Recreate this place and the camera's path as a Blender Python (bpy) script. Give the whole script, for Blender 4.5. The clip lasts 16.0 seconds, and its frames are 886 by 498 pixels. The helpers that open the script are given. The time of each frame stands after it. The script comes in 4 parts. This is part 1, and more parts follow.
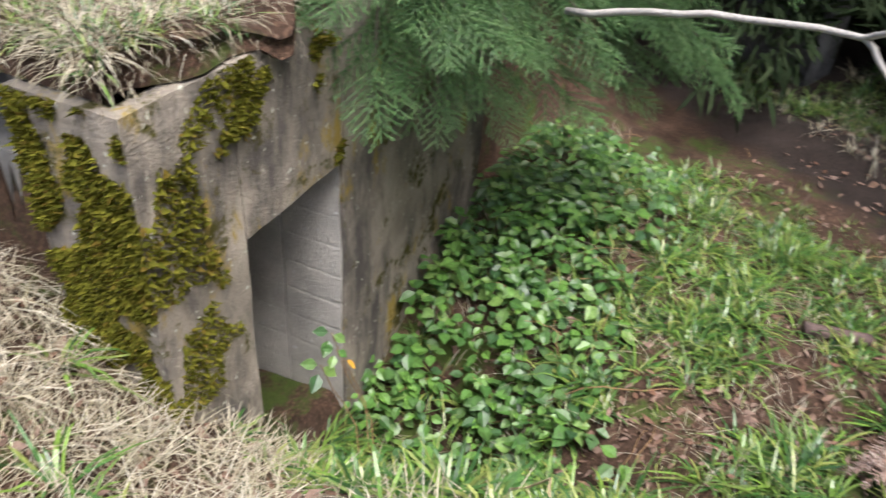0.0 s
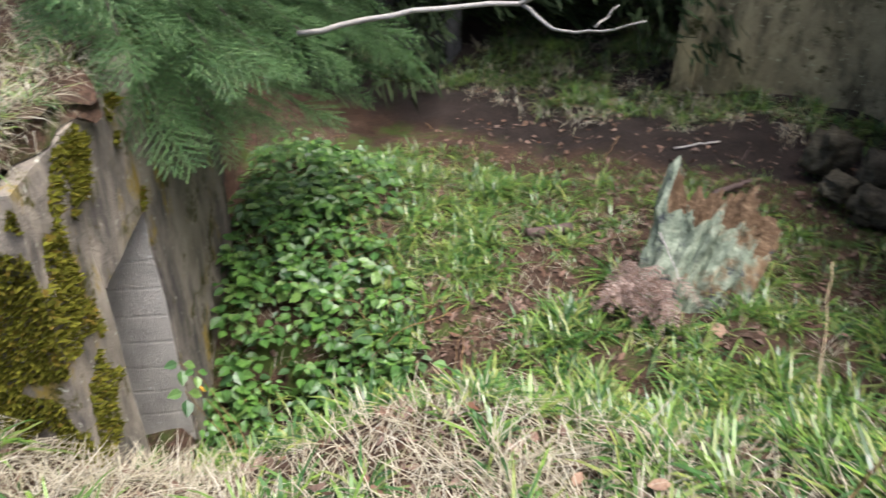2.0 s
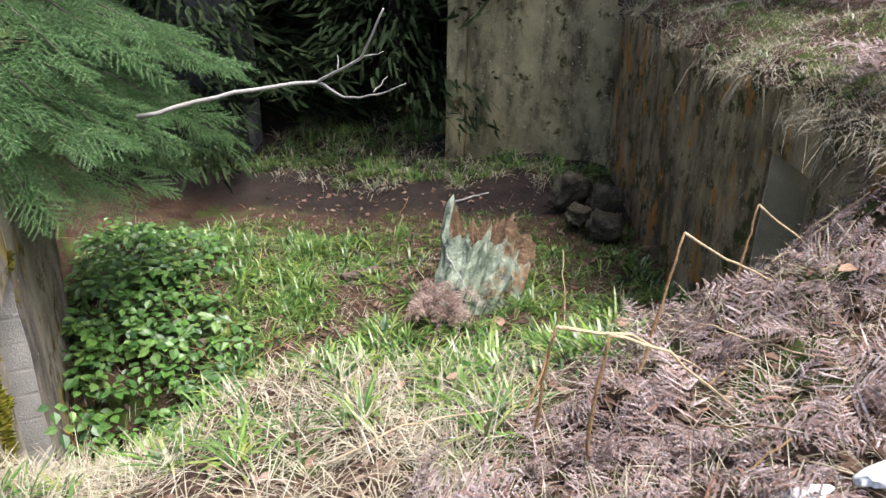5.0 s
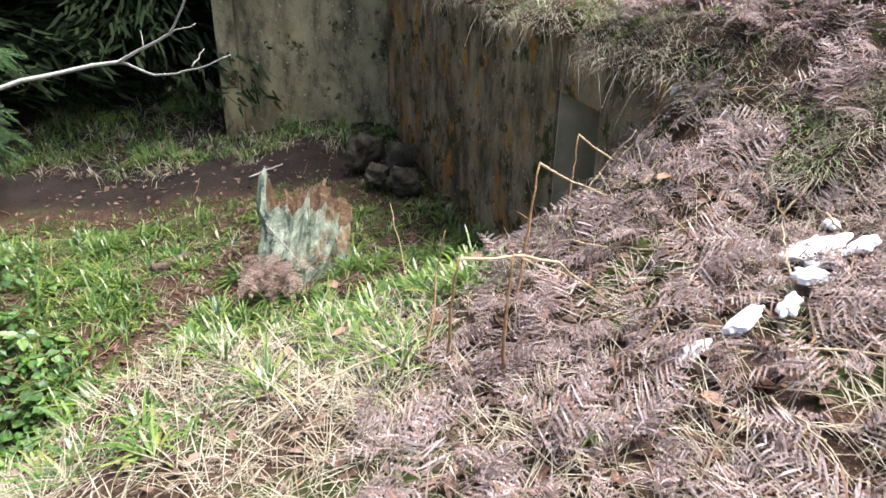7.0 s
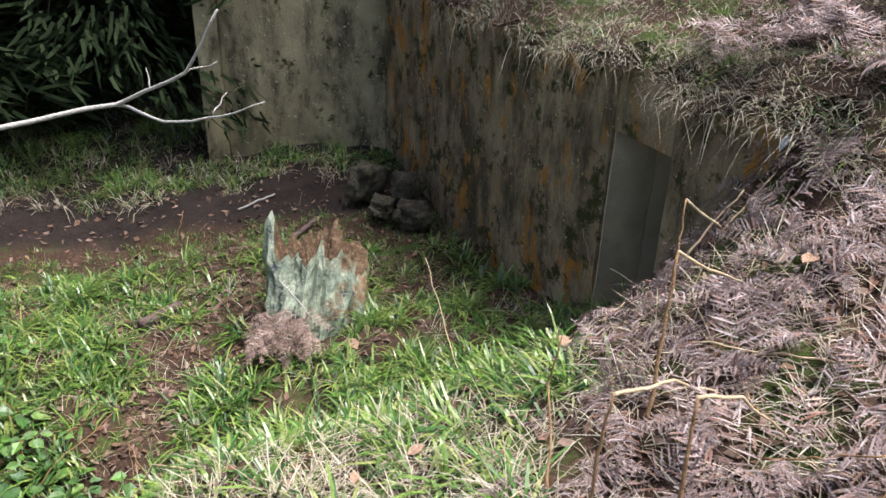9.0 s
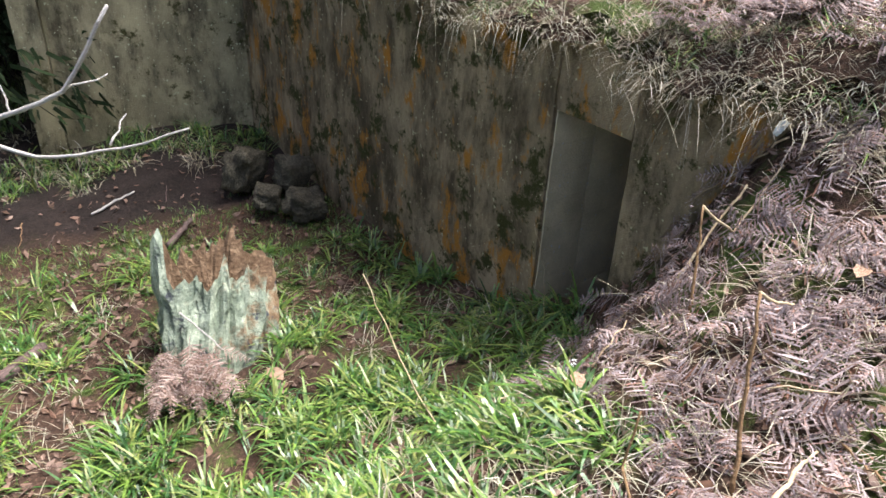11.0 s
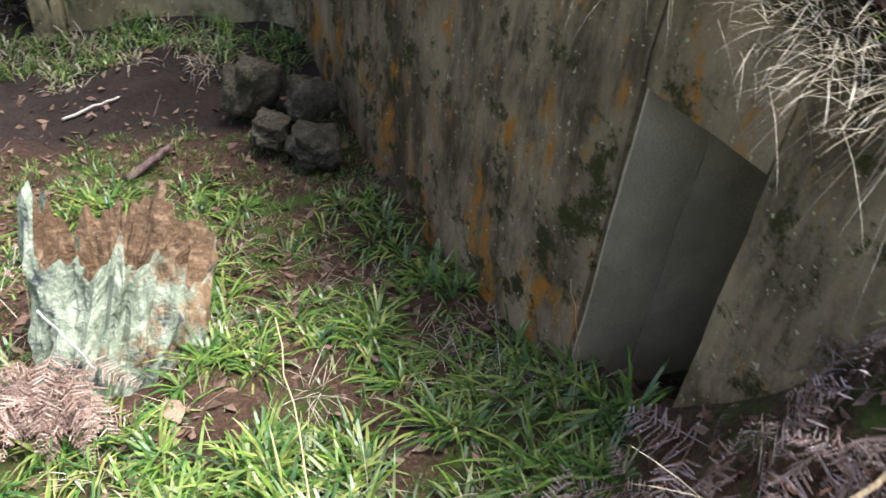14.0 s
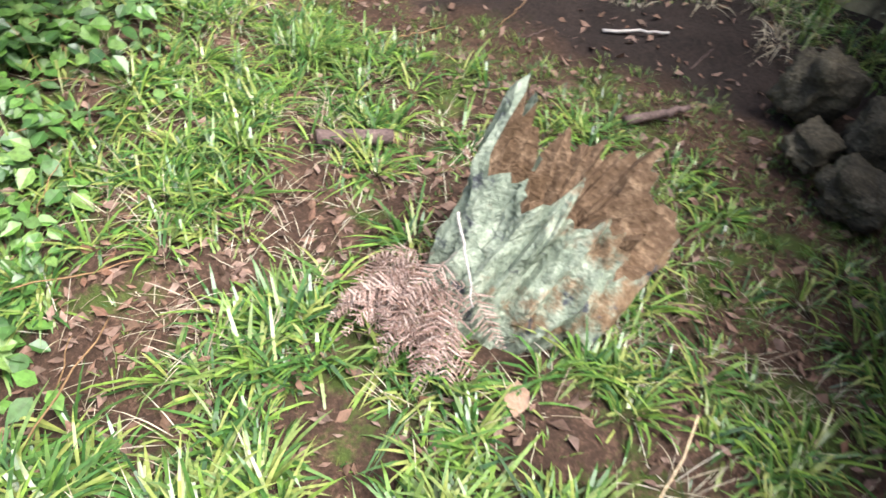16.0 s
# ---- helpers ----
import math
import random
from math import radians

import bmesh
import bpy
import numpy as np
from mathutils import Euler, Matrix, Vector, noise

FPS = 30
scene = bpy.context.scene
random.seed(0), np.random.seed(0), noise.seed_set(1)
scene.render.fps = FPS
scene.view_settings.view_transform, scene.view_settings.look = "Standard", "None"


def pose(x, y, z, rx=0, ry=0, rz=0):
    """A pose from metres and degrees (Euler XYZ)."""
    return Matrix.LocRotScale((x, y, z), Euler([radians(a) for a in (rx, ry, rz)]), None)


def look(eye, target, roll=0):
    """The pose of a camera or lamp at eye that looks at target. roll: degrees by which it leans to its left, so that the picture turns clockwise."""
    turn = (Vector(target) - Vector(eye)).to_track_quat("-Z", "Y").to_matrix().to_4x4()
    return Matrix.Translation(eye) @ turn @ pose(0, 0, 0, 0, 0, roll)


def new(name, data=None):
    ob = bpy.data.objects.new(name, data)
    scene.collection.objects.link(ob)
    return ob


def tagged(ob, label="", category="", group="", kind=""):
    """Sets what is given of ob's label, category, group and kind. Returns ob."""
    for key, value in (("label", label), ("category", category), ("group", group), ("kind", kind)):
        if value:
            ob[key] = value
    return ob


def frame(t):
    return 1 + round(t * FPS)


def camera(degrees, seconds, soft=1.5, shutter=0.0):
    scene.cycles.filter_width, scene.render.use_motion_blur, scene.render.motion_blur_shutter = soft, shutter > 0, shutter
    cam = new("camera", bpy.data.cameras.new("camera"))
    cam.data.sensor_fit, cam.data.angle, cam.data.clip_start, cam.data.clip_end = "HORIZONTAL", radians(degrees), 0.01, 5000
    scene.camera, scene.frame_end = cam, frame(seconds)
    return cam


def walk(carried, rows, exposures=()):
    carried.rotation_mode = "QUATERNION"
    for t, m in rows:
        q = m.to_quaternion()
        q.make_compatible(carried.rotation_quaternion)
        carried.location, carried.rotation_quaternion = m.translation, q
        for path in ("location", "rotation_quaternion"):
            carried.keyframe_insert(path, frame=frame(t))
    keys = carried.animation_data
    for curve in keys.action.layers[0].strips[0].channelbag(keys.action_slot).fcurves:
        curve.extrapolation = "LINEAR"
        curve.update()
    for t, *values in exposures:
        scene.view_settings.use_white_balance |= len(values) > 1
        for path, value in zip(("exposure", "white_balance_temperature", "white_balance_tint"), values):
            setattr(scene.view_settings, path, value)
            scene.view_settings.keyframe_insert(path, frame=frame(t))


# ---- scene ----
cam = camera(61.4, 16.0, soft=1.5, shutter=0.25)
PATH = [
    (0, (0.695, -3.017, 2.768), (-0.705, -2.183, 1.608), 4.7),
    (0.5, (0.698, -3.101, 2.853), (-0.467, -1.937, 1.718), 5.1),
    (1, (0.789, -3.381, 2.814), (-0.278, -2.099, 1.71), 0.0),
    (1.5, (0.835, -3.784, 2.903), (-0.314, -2.581, 1.793), 0.0),
    (2, (0.89, -4.02, 2.925), (0.007, -2.574, 1.863), 0.4),
    (2.5, (0.903, -4.349, 2.921), (0.348, -2.745, 1.863), 0.7),
    (3, (1.01, -4.503, 2.924), (0.475, -2.834, 1.961), 1.4),
    (3.2, (1.127, -4.534, 2.941), (0.553, -2.835, 2.056), 2.2),
    (5.3, (1.369, -5.342, 3.054), (0.926, -3.576, 2.226), 1.1),
    (5.5, (1.371, -5.439, 3.032), (0.965, -3.684, 2.163), 1.5),
    (6, (1.289, -5.526, 3.093), (1.023, -3.77, 2.173), 1.5),
    (6.5, (1.054, -5.544, 3.048), (1.058, -3.762, 2.141), 0.1),
    (7, (0.879, -5.457, 3.052), (1.032, -3.673, 2.161), 0.8),
    (7.5, (0.893, -5.148, 2.999), (1.023, -3.346, 2.141), 2.0),
    (8, (0.78, -4.928, 2.972), (0.935, -3.131, 2.108), 1.7),
    (8.5, (0.516, -4.743, 3.036), (0.74, -2.963, 2.152), 2.0),
    (8.7, (0.458, -4.701, 3.066), (0.691, -2.922, 2.183), 2.0),
    (10.8, (-0.136, -3.756, 3.133), (0.53, -2.15, 2.145), 2.7),
    (11, (-0.072, -3.727, 3.122), (0.598, -2.13, 2.121), 3.0),
    (11.5, (0.268, -3.581, 3.029), (0.929, -1.984, 2.023), 4.1),
    (12, (0.549, -3.292, 2.954), (1.268, -1.755, 1.896), 6.4),
    (12.5, (0.739, -3.019, 2.986), (1.401, -1.479, 1.895), 6.0),
    (13, (0.904, -2.731, 2.949), (1.42, -1.153, 1.834), 4.7),
    (13.5, (0.974, -2.43, 2.714), (1.465, -0.892, 1.534), 6.1),
    (14, (1.046, -2.185, 2.707), (1.399, -0.647, 1.478), 6.5),
    (14.5, (1.182, -1.954, 2.624), (1.236, -0.423, 1.339), 6.2),
    (15, (1.21, -1.834, 2.551), (0.978, -0.359, 1.22), 6.1),
    (15.5, (1.037, -1.711, 2.512), (0.611, -0.357, 1.103), 9.4),
    (16, (0.804, -1.431, 2.255), (0.161, -0.193, 0.821), 12.8),
]
EXPOSURES = [(0, 0.85), (0.5, 0.85), (1, 1.15), (2, 0.85), (3.2, 0.98), (6, 1.15), (7, 1.25), (8.7, 1.0), (11, 1.4), (12.5, 1.55), (14, 1.65), (15, 1.7), (16, 1.5)]
walk(cam, [(t, look(eye, target, roll)) for t, eye, target, roll in PATH], EXPOSURES)

# ---- light ----
world = bpy.data.worlds.new("world")
scene.world = world
world.use_nodes = True
wn = world.node_tree
sky = wn.nodes.new("ShaderNodeTexSky")
sky.sky_type = "NISHITA"
sky.sun_disc = False
sky.sun_elevation, sky.sun_rotation = radians(68), radians(75)
sky.dust_density = 6.0
sky.air_density = 0.9
wn.nodes["Background"].inputs["Strength"].default_value = 0.15
wn.links.new(sky.outputs[0], wn.nodes["Background"].inputs["Color"])
sun_data = bpy.data.lights.new("sun", "SUN")
sun_data.energy, sun_data.angle, sun_data.color = 3.4, radians(30), (0.99, 0.985, 1.0)
sun = new("sun", sun_data)
sun.matrix_world = look((4.6, -1.0, 11), (0, 0, 0))


# ---- materials ----
def noise_node(nt, vec, scale, detail=5, rough=0.6):
    n = nt.nodes.new("ShaderNodeTexNoise")
    n.inputs["Scale"].default_value, n.inputs["Detail"].default_value, n.inputs["Roughness"].default_value = scale, detail, rough
    nt.links.new(vec, n.inputs["Vector"])
    return n.outputs["Fac"]


def ramp_node(nt, fac, stops):
    r = nt.nodes.new("ShaderNodeValToRGB")
    els = r.color_ramp.elements
    while len(els) < len(stops):
        els.new(0.5)
    for e, (p, c) in zip(els, stops):
        e.position, e.color = p, (*c, 1)
    nt.links.new(fac, r.inputs["Fac"])
    return r.outputs["Color"]


def mix_node(nt, fac, a, b, how="MIX"):
    m = nt.nodes.new("ShaderNodeMix")
    m.data_type, m.blend_type = "RGBA", how
    for sock, v in ((m.inputs["Factor"], fac), (m.inputs["A"], a), (m.inputs["B"], b)):
        if isinstance(v, (int, float)):
            sock.default_value = v
        elif isinstance(v, tuple):
            sock.default_value = (*v, 1)
        else:
            nt.links.new(v, sock)
    return m.outputs["Result"]


def step_node(nt, fac, lo, hi):
    m = nt.nodes.new("ShaderNodeMapRange")
    m.interpolation_type = "SMOOTHSTEP"
    m.inputs["From Min"].default_value, m.inputs["From Max"].default_value = lo, hi
    nt.links.new(fac, m.inputs["Value"])
    return m.outputs["Result"]


def stretch_node(nt, vec, s):
    m = nt.nodes.new("ShaderNodeMapping")
    m.inputs["Scale"].default_value = s
    nt.links.new(vec, m.inputs["Vector"])
    return m.outputs["Vector"]


def start_mat(name, rough=0.85):
    m = bpy.data.materials.new(name)
    m.use_nodes = True
    nt = m.node_tree
    b = nt.nodes["Principled BSDF"]
    b.inputs["Roughness"].default_value = rough
    b.inputs["Specular IOR Level"].default_value = 0.3
    return m, nt, b, nt.nodes.new("ShaderNodeTexCoord").outputs["Object"]


def bump_to(nt, b, h, strength, dist):
    bp = nt.nodes.new("ShaderNodeBump")
    bp.inputs["Strength"].default_value, bp.inputs["Distance"].default_value = strength, dist
    nt.links.new(h, bp.inputs["Height"])
    nt.links.new(bp.outputs["Normal"], b.inputs["Normal"])


def earthy(name, stops, scale=6, fine=60, rough=0.9, bump=0.6, dist=0.02):
    m, nt, b, v = start_mat(name, rough)
    n1, n2 = noise_node(nt, v, scale), noise_node(nt, v, fine, 3)
    col = ramp_node(nt, mix_node(nt, 0.5, n1, n2), stops)
    nt.links.new(col, b.inputs["Base Color"])
    bump_to(nt, b, n2, bump, dist)
    return m


def leafy(name, cols, rough=0.5, trans=0.16, spec=0.4):
    """Blades, needles and leaves: the colour changes from piece to piece."""
    m, nt, b, v = start_mat(name, rough)
    b.inputs["Specular IOR Level"].default_value = spec
    g = nt.nodes.new("ShaderNodeNewGeometry").outputs["Random Per Island"]
    o = nt.nodes.new("ShaderNodeObjectInfo").outputs["Random"]
    add = nt.nodes.new("ShaderNodeMath")
    add.operation = "ADD"
    nt.links.new(g, add.inputs[0]), nt.links.new(o, add.inputs[1])
    fr = nt.nodes.new("ShaderNodeMath")
    fr.operation = "FRACT"
    nt.links.new(add.outputs[0], fr.inputs[0])
    k = len(cols)
    col = ramp_node(nt, fr.outputs[0], [(i / max(1, k - 1), c) for i, c in enumerate(cols)])
    col = mix_node(nt, step_node(nt, noise_node(nt, v, 40, 2), 0.35, 0.75), col, mix_node(nt, 0.45, col, (0.02, 0.02, 0.008)))
    nt.links.new(col, b.inputs["Base Color"])
    if trans:
        tr = nt.nodes.new("ShaderNodeBsdfTranslucent")
        nt.links.new(col, tr.inputs["Color"])
        mx = nt.nodes.new("ShaderNodeMixShader")
        mx.inputs[0].default_value = trans
        nt.links.new(b.outputs[0], mx.inputs[1]), nt.links.new(tr.outputs[0], mx.inputs[2])
        nt.links.new(mx.outputs[0], nt.nodes["Material Output"].inputs["Surface"])
    return m


def concrete(name, light, dark, moss, moss_at, stain, stain_at, streak_at=0.5, boards=0.0):
    """Weathered concrete: run-off streaks, blotchy moss and a coloured lichen stain."""
    m, nt, b, v = start_mat(name, 0.9)
    big, fine = noise_node(nt, v, 2.2, 6), noise_node(nt, v, 70, 4)
    run = noise_node(nt, stretch_node(nt, v, (2.6, 2.6, 1.0)), 1.3, 9, 0.72)
    col = mix_node(nt, step_node(nt, big, 0.3, 0.7), light, tuple(0.62 * c for c in light))
    col = mix_node(nt, step_node(nt, run, streak_at - 0.12, streak_at + 0.16), col, dark)
    s = noise_node(nt, stretch_node(nt, v, (3.2, 3.2, 1.4)), 1.3, 7, 0.72)
    col = mix_node(nt, step_node(nt, s, stain_at, stain_at + 0.1), col, stain)
    ms = noise_node(nt, v, 3.1, 8, 0.75)
    mask = step_node(nt, ms, moss_at, moss_at + 0.08)
    col = mix_node(nt, mask, col, mix_node(nt, fine, moss, tuple(0.35 * c for c in moss)))
    spots = step_node(nt, noise_node(nt, v, 28, 2), 0.66, 0.72)
    col = mix_node(nt, spots, col, tuple(min(0.6, 1.5 * c) for c in light))
    col = mix_node(nt, 0.35, col, mix_node(nt, fine, (0.1, 0.1, 0.1), (1, 1, 1)), "MULTIPLY")
    nt.links.new(col, b.inputs["Base Color"])
    h = mix_node(nt, 0.3, fine, ms)
    if boards:
        w = nt.nodes.new("ShaderNodeTexWave")
        w.bands_direction = "Z"
        w.inputs["Scale"].default_value, w.inputs["Distortion"].default_value = boards, 0.6
        nt.links.new(v, w.inputs["Vector"])
        h = mix_node(nt, 0.16, h, step_node(nt, w.outputs["Fac"], 0.0, 0.05))
    bump_to(nt, b, h, 0.7, 0.02)
    return m


M_LEFT = concrete("mossy_grey_concrete", (0.47, 0.41, 0.34), (0.10, 0.09, 0.085), (0.11, 0.10, 0.014), 0.54, (0.36, 0.26, 0.06), 0.55, 0.50)
M_RIGHT = concrete("stained_brown_concrete", (0.48, 0.36, 0.22), (0.085, 0.062, 0.034), (0.075, 0.075, 0.016), 0.52, (0.46, 0.20, 0.03), 0.53, 0.49)
M_BACKL = concrete("dark_blue_grey_concrete", (0.20, 0.20, 0.21), (0.05, 0.05, 0.055), (0.05, 0.055, 0.02), 0.58, (0.12, 0.12, 0.12), 0.6, 0.48)
M_BACK = concrete("pale_cream_concrete", (0.50, 0.43, 0.26), (0.06, 0.05, 0.03), (0.08, 0.078, 0.02), 0.56, (0.2, 0.15, 0.05), 0.66, 0.53)
M_PASSL = concrete("board_marked_grey_concrete", (0.60, 0.57, 0.53), (0.30, 0.27, 0.25), (0.1, 0.1, 0.05), 0.8, (0.2, 0.16, 0.1), 0.8, 0.68, 1.6)
M_PASSR = concrete("board_marked_tan_concrete", (0.80, 0.68, 0.46), (0.55, 0.46, 0.28), (0.11, 0.11, 0.03), 0.62, (0.24, 0.18, 0.06), 0.7, 0.62, 1.6)
M_BARK = earthy("dark_bark", [(0.3, (0.03, 0.025, 0.02)), (0.6, (0.10, 0.085, 0.07)), (0.8, (0.2, 0.18, 0.15))], 12, 60)
M_STRAW = leafy("dry_straw", [(0.34, 0.29, 0.20), (0.50, 0.45, 0.34), (0.24, 0.19, 0.13), (0.60, 0.56, 0.46), (0.36, 0.33, 0.20)], 0.7, 0.2)
M_GRASS = leafy("green_woodrush", [(0.022, 0.07, 0.018), (0.06, 0.16, 0.032), (0.19, 0.31, 0.05), (0.04, 0.12, 0.024), (0.30, 0.34, 0.09), (0.05, 0.14, 0.036)], 0.35, 0.14, 0.6)
M_BRACKEN = leafy("dead_bracken", [(0.10, 0.064, 0.056), (0.36, 0.28, 0.275), (0.20, 0.125, 0.11), (0.55, 0.47, 0.47), (0.25, 0.115, 0.07), (0.33, 0.28, 0.29), (0.11, 0.07, 0.06)], 0.7, 0.15)
M_LITTER = leafy("brown_leaf_litter", [(0.10, 0.06, 0.04), (0.20, 0.12, 0.085), (0.24, 0.16, 0.13), (0.07, 0.042, 0.03), (0.30, 0.21, 0.17), (0.16, 0.08, 0.05)], 0.8, 0.05, 0.2)
M_SNOW = earthy("wet_snow", [(0.2, (0.8, 0.82, 0.85)), (0.8, (0.9, 0.91, 0.92))], 8, 50, 0.5, 0.3, 0.01)


def ground_mat():
    m, nt, b, v = start_mat("forest_soil", 0.95)
    n1, n2, n3 = noise_node(nt, v, 3.5, 7, 0.7), noise_node(nt, v, 45, 4, 0.7), noise_node(nt, v, 160, 2)
    col = ramp_node(nt, mix_node(nt, 0.6, n1, n2), [(0.3, (0.012, 0.008, 0.005)), (0.5, (0.06, 0.034, 0.022)), (0.62, (0.14, 0.082, 0.056)), (0.75, (0.24, 0.17, 0.12))])
    moss = step_node(nt, noise_node(nt, v, 1.6, 8, 0.75), 0.5, 0.6)
    col = mix_node(nt, moss, col, mix_node(nt, n2, (0.02, 0.035, 0.008), (0.085, 0.12, 0.022)))
    # dark wet humus of the path; on the rise it also paints the gap's shade
    sep = nt.nodes.new("ShaderNodeSeparateXYZ")
    nt.links.new(v, sep.inputs[0])
    off = nt.nodes.new("ShaderNodeMath")
    off.operation = "MULTIPLY_ADD"
    nt.links.new(n1, off.inputs[0])
    off.inputs[1].default_value = 0.9
    nt.links.new(sep.outputs["Y"], off.inputs[2])
    humus_and_shade = ramp_node(nt, mix_node(nt, 0.6, n1, n2), [(0.35, (0.008, 0.006, 0.005)), (0.6, (0.035, 0.024, 0.020)), (0.75, (0.08, 0.06, 0.05))])
    col = mix_node(nt, step_node(nt, off.outputs[0], 3.1, 3.5), col, humus_and_shade)
    nt.links.new(col, b.inputs["Base Color"])
    bump_to(nt, b, mix_node(nt, 0.5, n2, n3), 0.9, 0.03)
    return m


M_GROUND = ground_mat()


# ---- lay of the land ----
def ss(a, b, v):
    u = np.clip((v - a) / (b - a), 0, 1)
    return u * u * (3 - 2 * u)


# corner of each wall, the way along it and the way behind it
LC, LD, LN = np.array((-1.586, -2.856)), np.array((-0.60, 0.80)), np.array((-0.80, -0.60))
RC, RD, RN = np.array((2.71, -1.70)), np.array((-0.274, 0.962)), np.array((0.962, 0.274))
L_LEN, R_LEN = 3.3, 6.85
L_DOOR, R_DOOR = (0.54, 1.32, 0.92), (1.23, 1.84, 1.615)
THICK = 0.4


def frame_of(x, y, c, d, n):
    return (x - c[0]) * d[0] + (y - c[1]) * d[1], (x - c[0]) * n[0] + (y - c[1]) * n[1]


def bell(x, y, cx, cy, s):
    return np.exp(-((x - cx) ** 2 + (y - cy) ** 2) / (2 * s * s))


def wob(x, y):
    return 0.03 * np.sin(3.1 * x + 1.7 * y) + 0.025 * np.sin(5.3 * y - 2.2 * x + 1) + 0.012 * np.sin(11 * x + 7 * y) + 0.012 * np.sin(13 * y - 9 * x)


def land(x, y):
    """Height of the ground."""
    x, y = np.asarray(x, float), np.asarray(y, float)
    la, lb = frame_of(x, y, LC, LD, LN)
    ra, rb = frame_of(x, y, RC, RD, RN)
    tilt = 0.14 * np.clip(x, -2.4, 2.2) * ss(1.2, -1.8, y) - 0.22 * ss(0.8, 2.6, y) - 0.14 * ss(-0.2, -0.9, x) - 0.16 * ss(-1.3, -2.1, x)
    tilt = tilt - 0.42 * bell(x, y, -1.95, -2.0, 0.45) - 0.22 * bell(x, y, 1.9, -1.0, 0.55)
    y = y - 0.3 * ss(-0.8, -2.2, y)
    yy = y + 0.12 * (1 - x)
    z = -0.17 + 0.17 * ss(1.0, 2.2, y) + 0.25 * ss(2.2, 4.5, y) + 1.02 * ss(-0.45, -2.6, yy) + 0.11 * np.clip(-y - 2.6, 0, 6)
    z = z + 0.14 * ss(0.2, 1.2, x) * ss(1.5, 0, y)
    z = z + 1.15 * bell(x, y, 2.95, -1.25, 0.72) + 0.2 * np.clip(x - 1.2, 0, 1.6) * ss(-1, -2.5, y)
    z = z + 1.5 * ss(2.7, 5.0, x) * ss(0, -1.5, y) * ss(-9, -4, y)
    z = z - 0.95 * bell(x, y, -1.85, -1.75, 0.55) + 0.4 * bell(x, y, -2.2, -3.75, 0.5) - 0.32 * bell(x, y, -1.5, -2.75, 0.45)
    z = z + 0.8 * ss(0.1, 1.6, lb) * ss(0.2, -0.6, la) * ss(-9, -4, y)
    z = z + tilt + 0.26 * bell(x, y, -2.5, -0.4, 0.7) + 0.28 * bell(x, y, -3.0, 0.7, 0.6) + 0.16 * bell(x, y, 2.6, -1.5, 0.3)
    z = z + 0.42 * np.clip(y - 5.6, 0, 14) * ss(-9, -5, -np.abs(x + 2)) + 0.25 * ss(4.2, 5.2, y)
    # raised ground behind the walls
    up_l = ss(0.14, 0.3, lb) * ss(0.12, 0.3, la)
    up_r = ss(0.14, 0.3, rb) * ss(0.12, 0.5, ra)
    hall_l = (la > L_DOOR[0] - 0.3) & (la < L_DOOR[1] + 0.3) & (lb < 2.1)
    hall_r = (ra > R_DOOR[0] - 0.3) & (ra < R_DOOR[1] + 0.3) & (rb < 2.1)
    z = np.where(hall_l, np.where(lb > 0.1, -0.8, z), z * (1 - up_l) + np.maximum(z, 1.6 + 0.12 * lb) * up_l)
    z = np.where(hall_r, np.where(rb > 0.1, -0.15, z), z * (1 - up_r) + np.maximum(z, 2.05 + 0.25 * np.clip(rb, 0, 4)) * up_r)
    return z + wob(x, y)


def mesh_ob(name, verts, faces, mat, parent=None, label="", smooth=False):
    me = bpy.data.meshes.new(name)
    me.from_pydata([tuple(map(float, v)) for v in verts], [], faces)
    me.materials.append(mat)
    if smooth:
        me.shade_smooth()
    ob = new(name, me)
    if parent is not None:
        ob.parent = parent
    return tagged(ob, label)


def part(name, bm, mat, parent=None, label="", smooth=False):
    me = bpy.data.meshes.new(name)
    bmesh.ops.recalc_face_normals(bm, faces=bm.faces)
    bm.to_mesh(me)
    bm.free()
    me.materials.append(mat)
    if smooth:
        me.shade_smooth()
    ob = new(name, me)
    if parent is not None:
        ob.parent = parent
    return tagged(ob, label)


def spaced(lo, hi, fine_lo, fine_hi, fine, coarse_n):
    a = fine_lo - np.geomspace(fine, fine_lo - lo, coarse_n)[::-1]
    b = fine_hi + np.geomspace(fine, hi - fine_hi, coarse_n)
    return np.concatenate([a, np.arange(fine_lo, fine_hi + 1e-6, fine), b])


def build_ground():
    gx, gy = spaced(-300, 300, -5.0, 5.0, 0.045, 28), spaced(-300, 300, -7.5, 6.5, 0.045, 28)
    X, Y = np.meshgrid(gx, gy)
    Z = land(np.clip(X, -14, 14), np.clip(Y, -12, 20))
    nx, ny = len(gx), len(gy)
    i = np.arange(nx * ny).reshape(ny, nx)
    q = np.stack([i[:-1, :-1], i[:-1, 1:], i[1:, 1:], i[1:, :-1]], -1).reshape(-1, 4)
    me = bpy.data.meshes.new("ground")
    me.from_pydata(np.stack([X, Y, Z], -1).reshape(-1, 3).tolist(), [], q.tolist())
    me.materials.append(M_GROUND)
    me.shade_smooth()
    tagged(new("ground", me), "brown leaf-littered soil with moss and a trodden path", "ground", kind="structure")


build_ground()


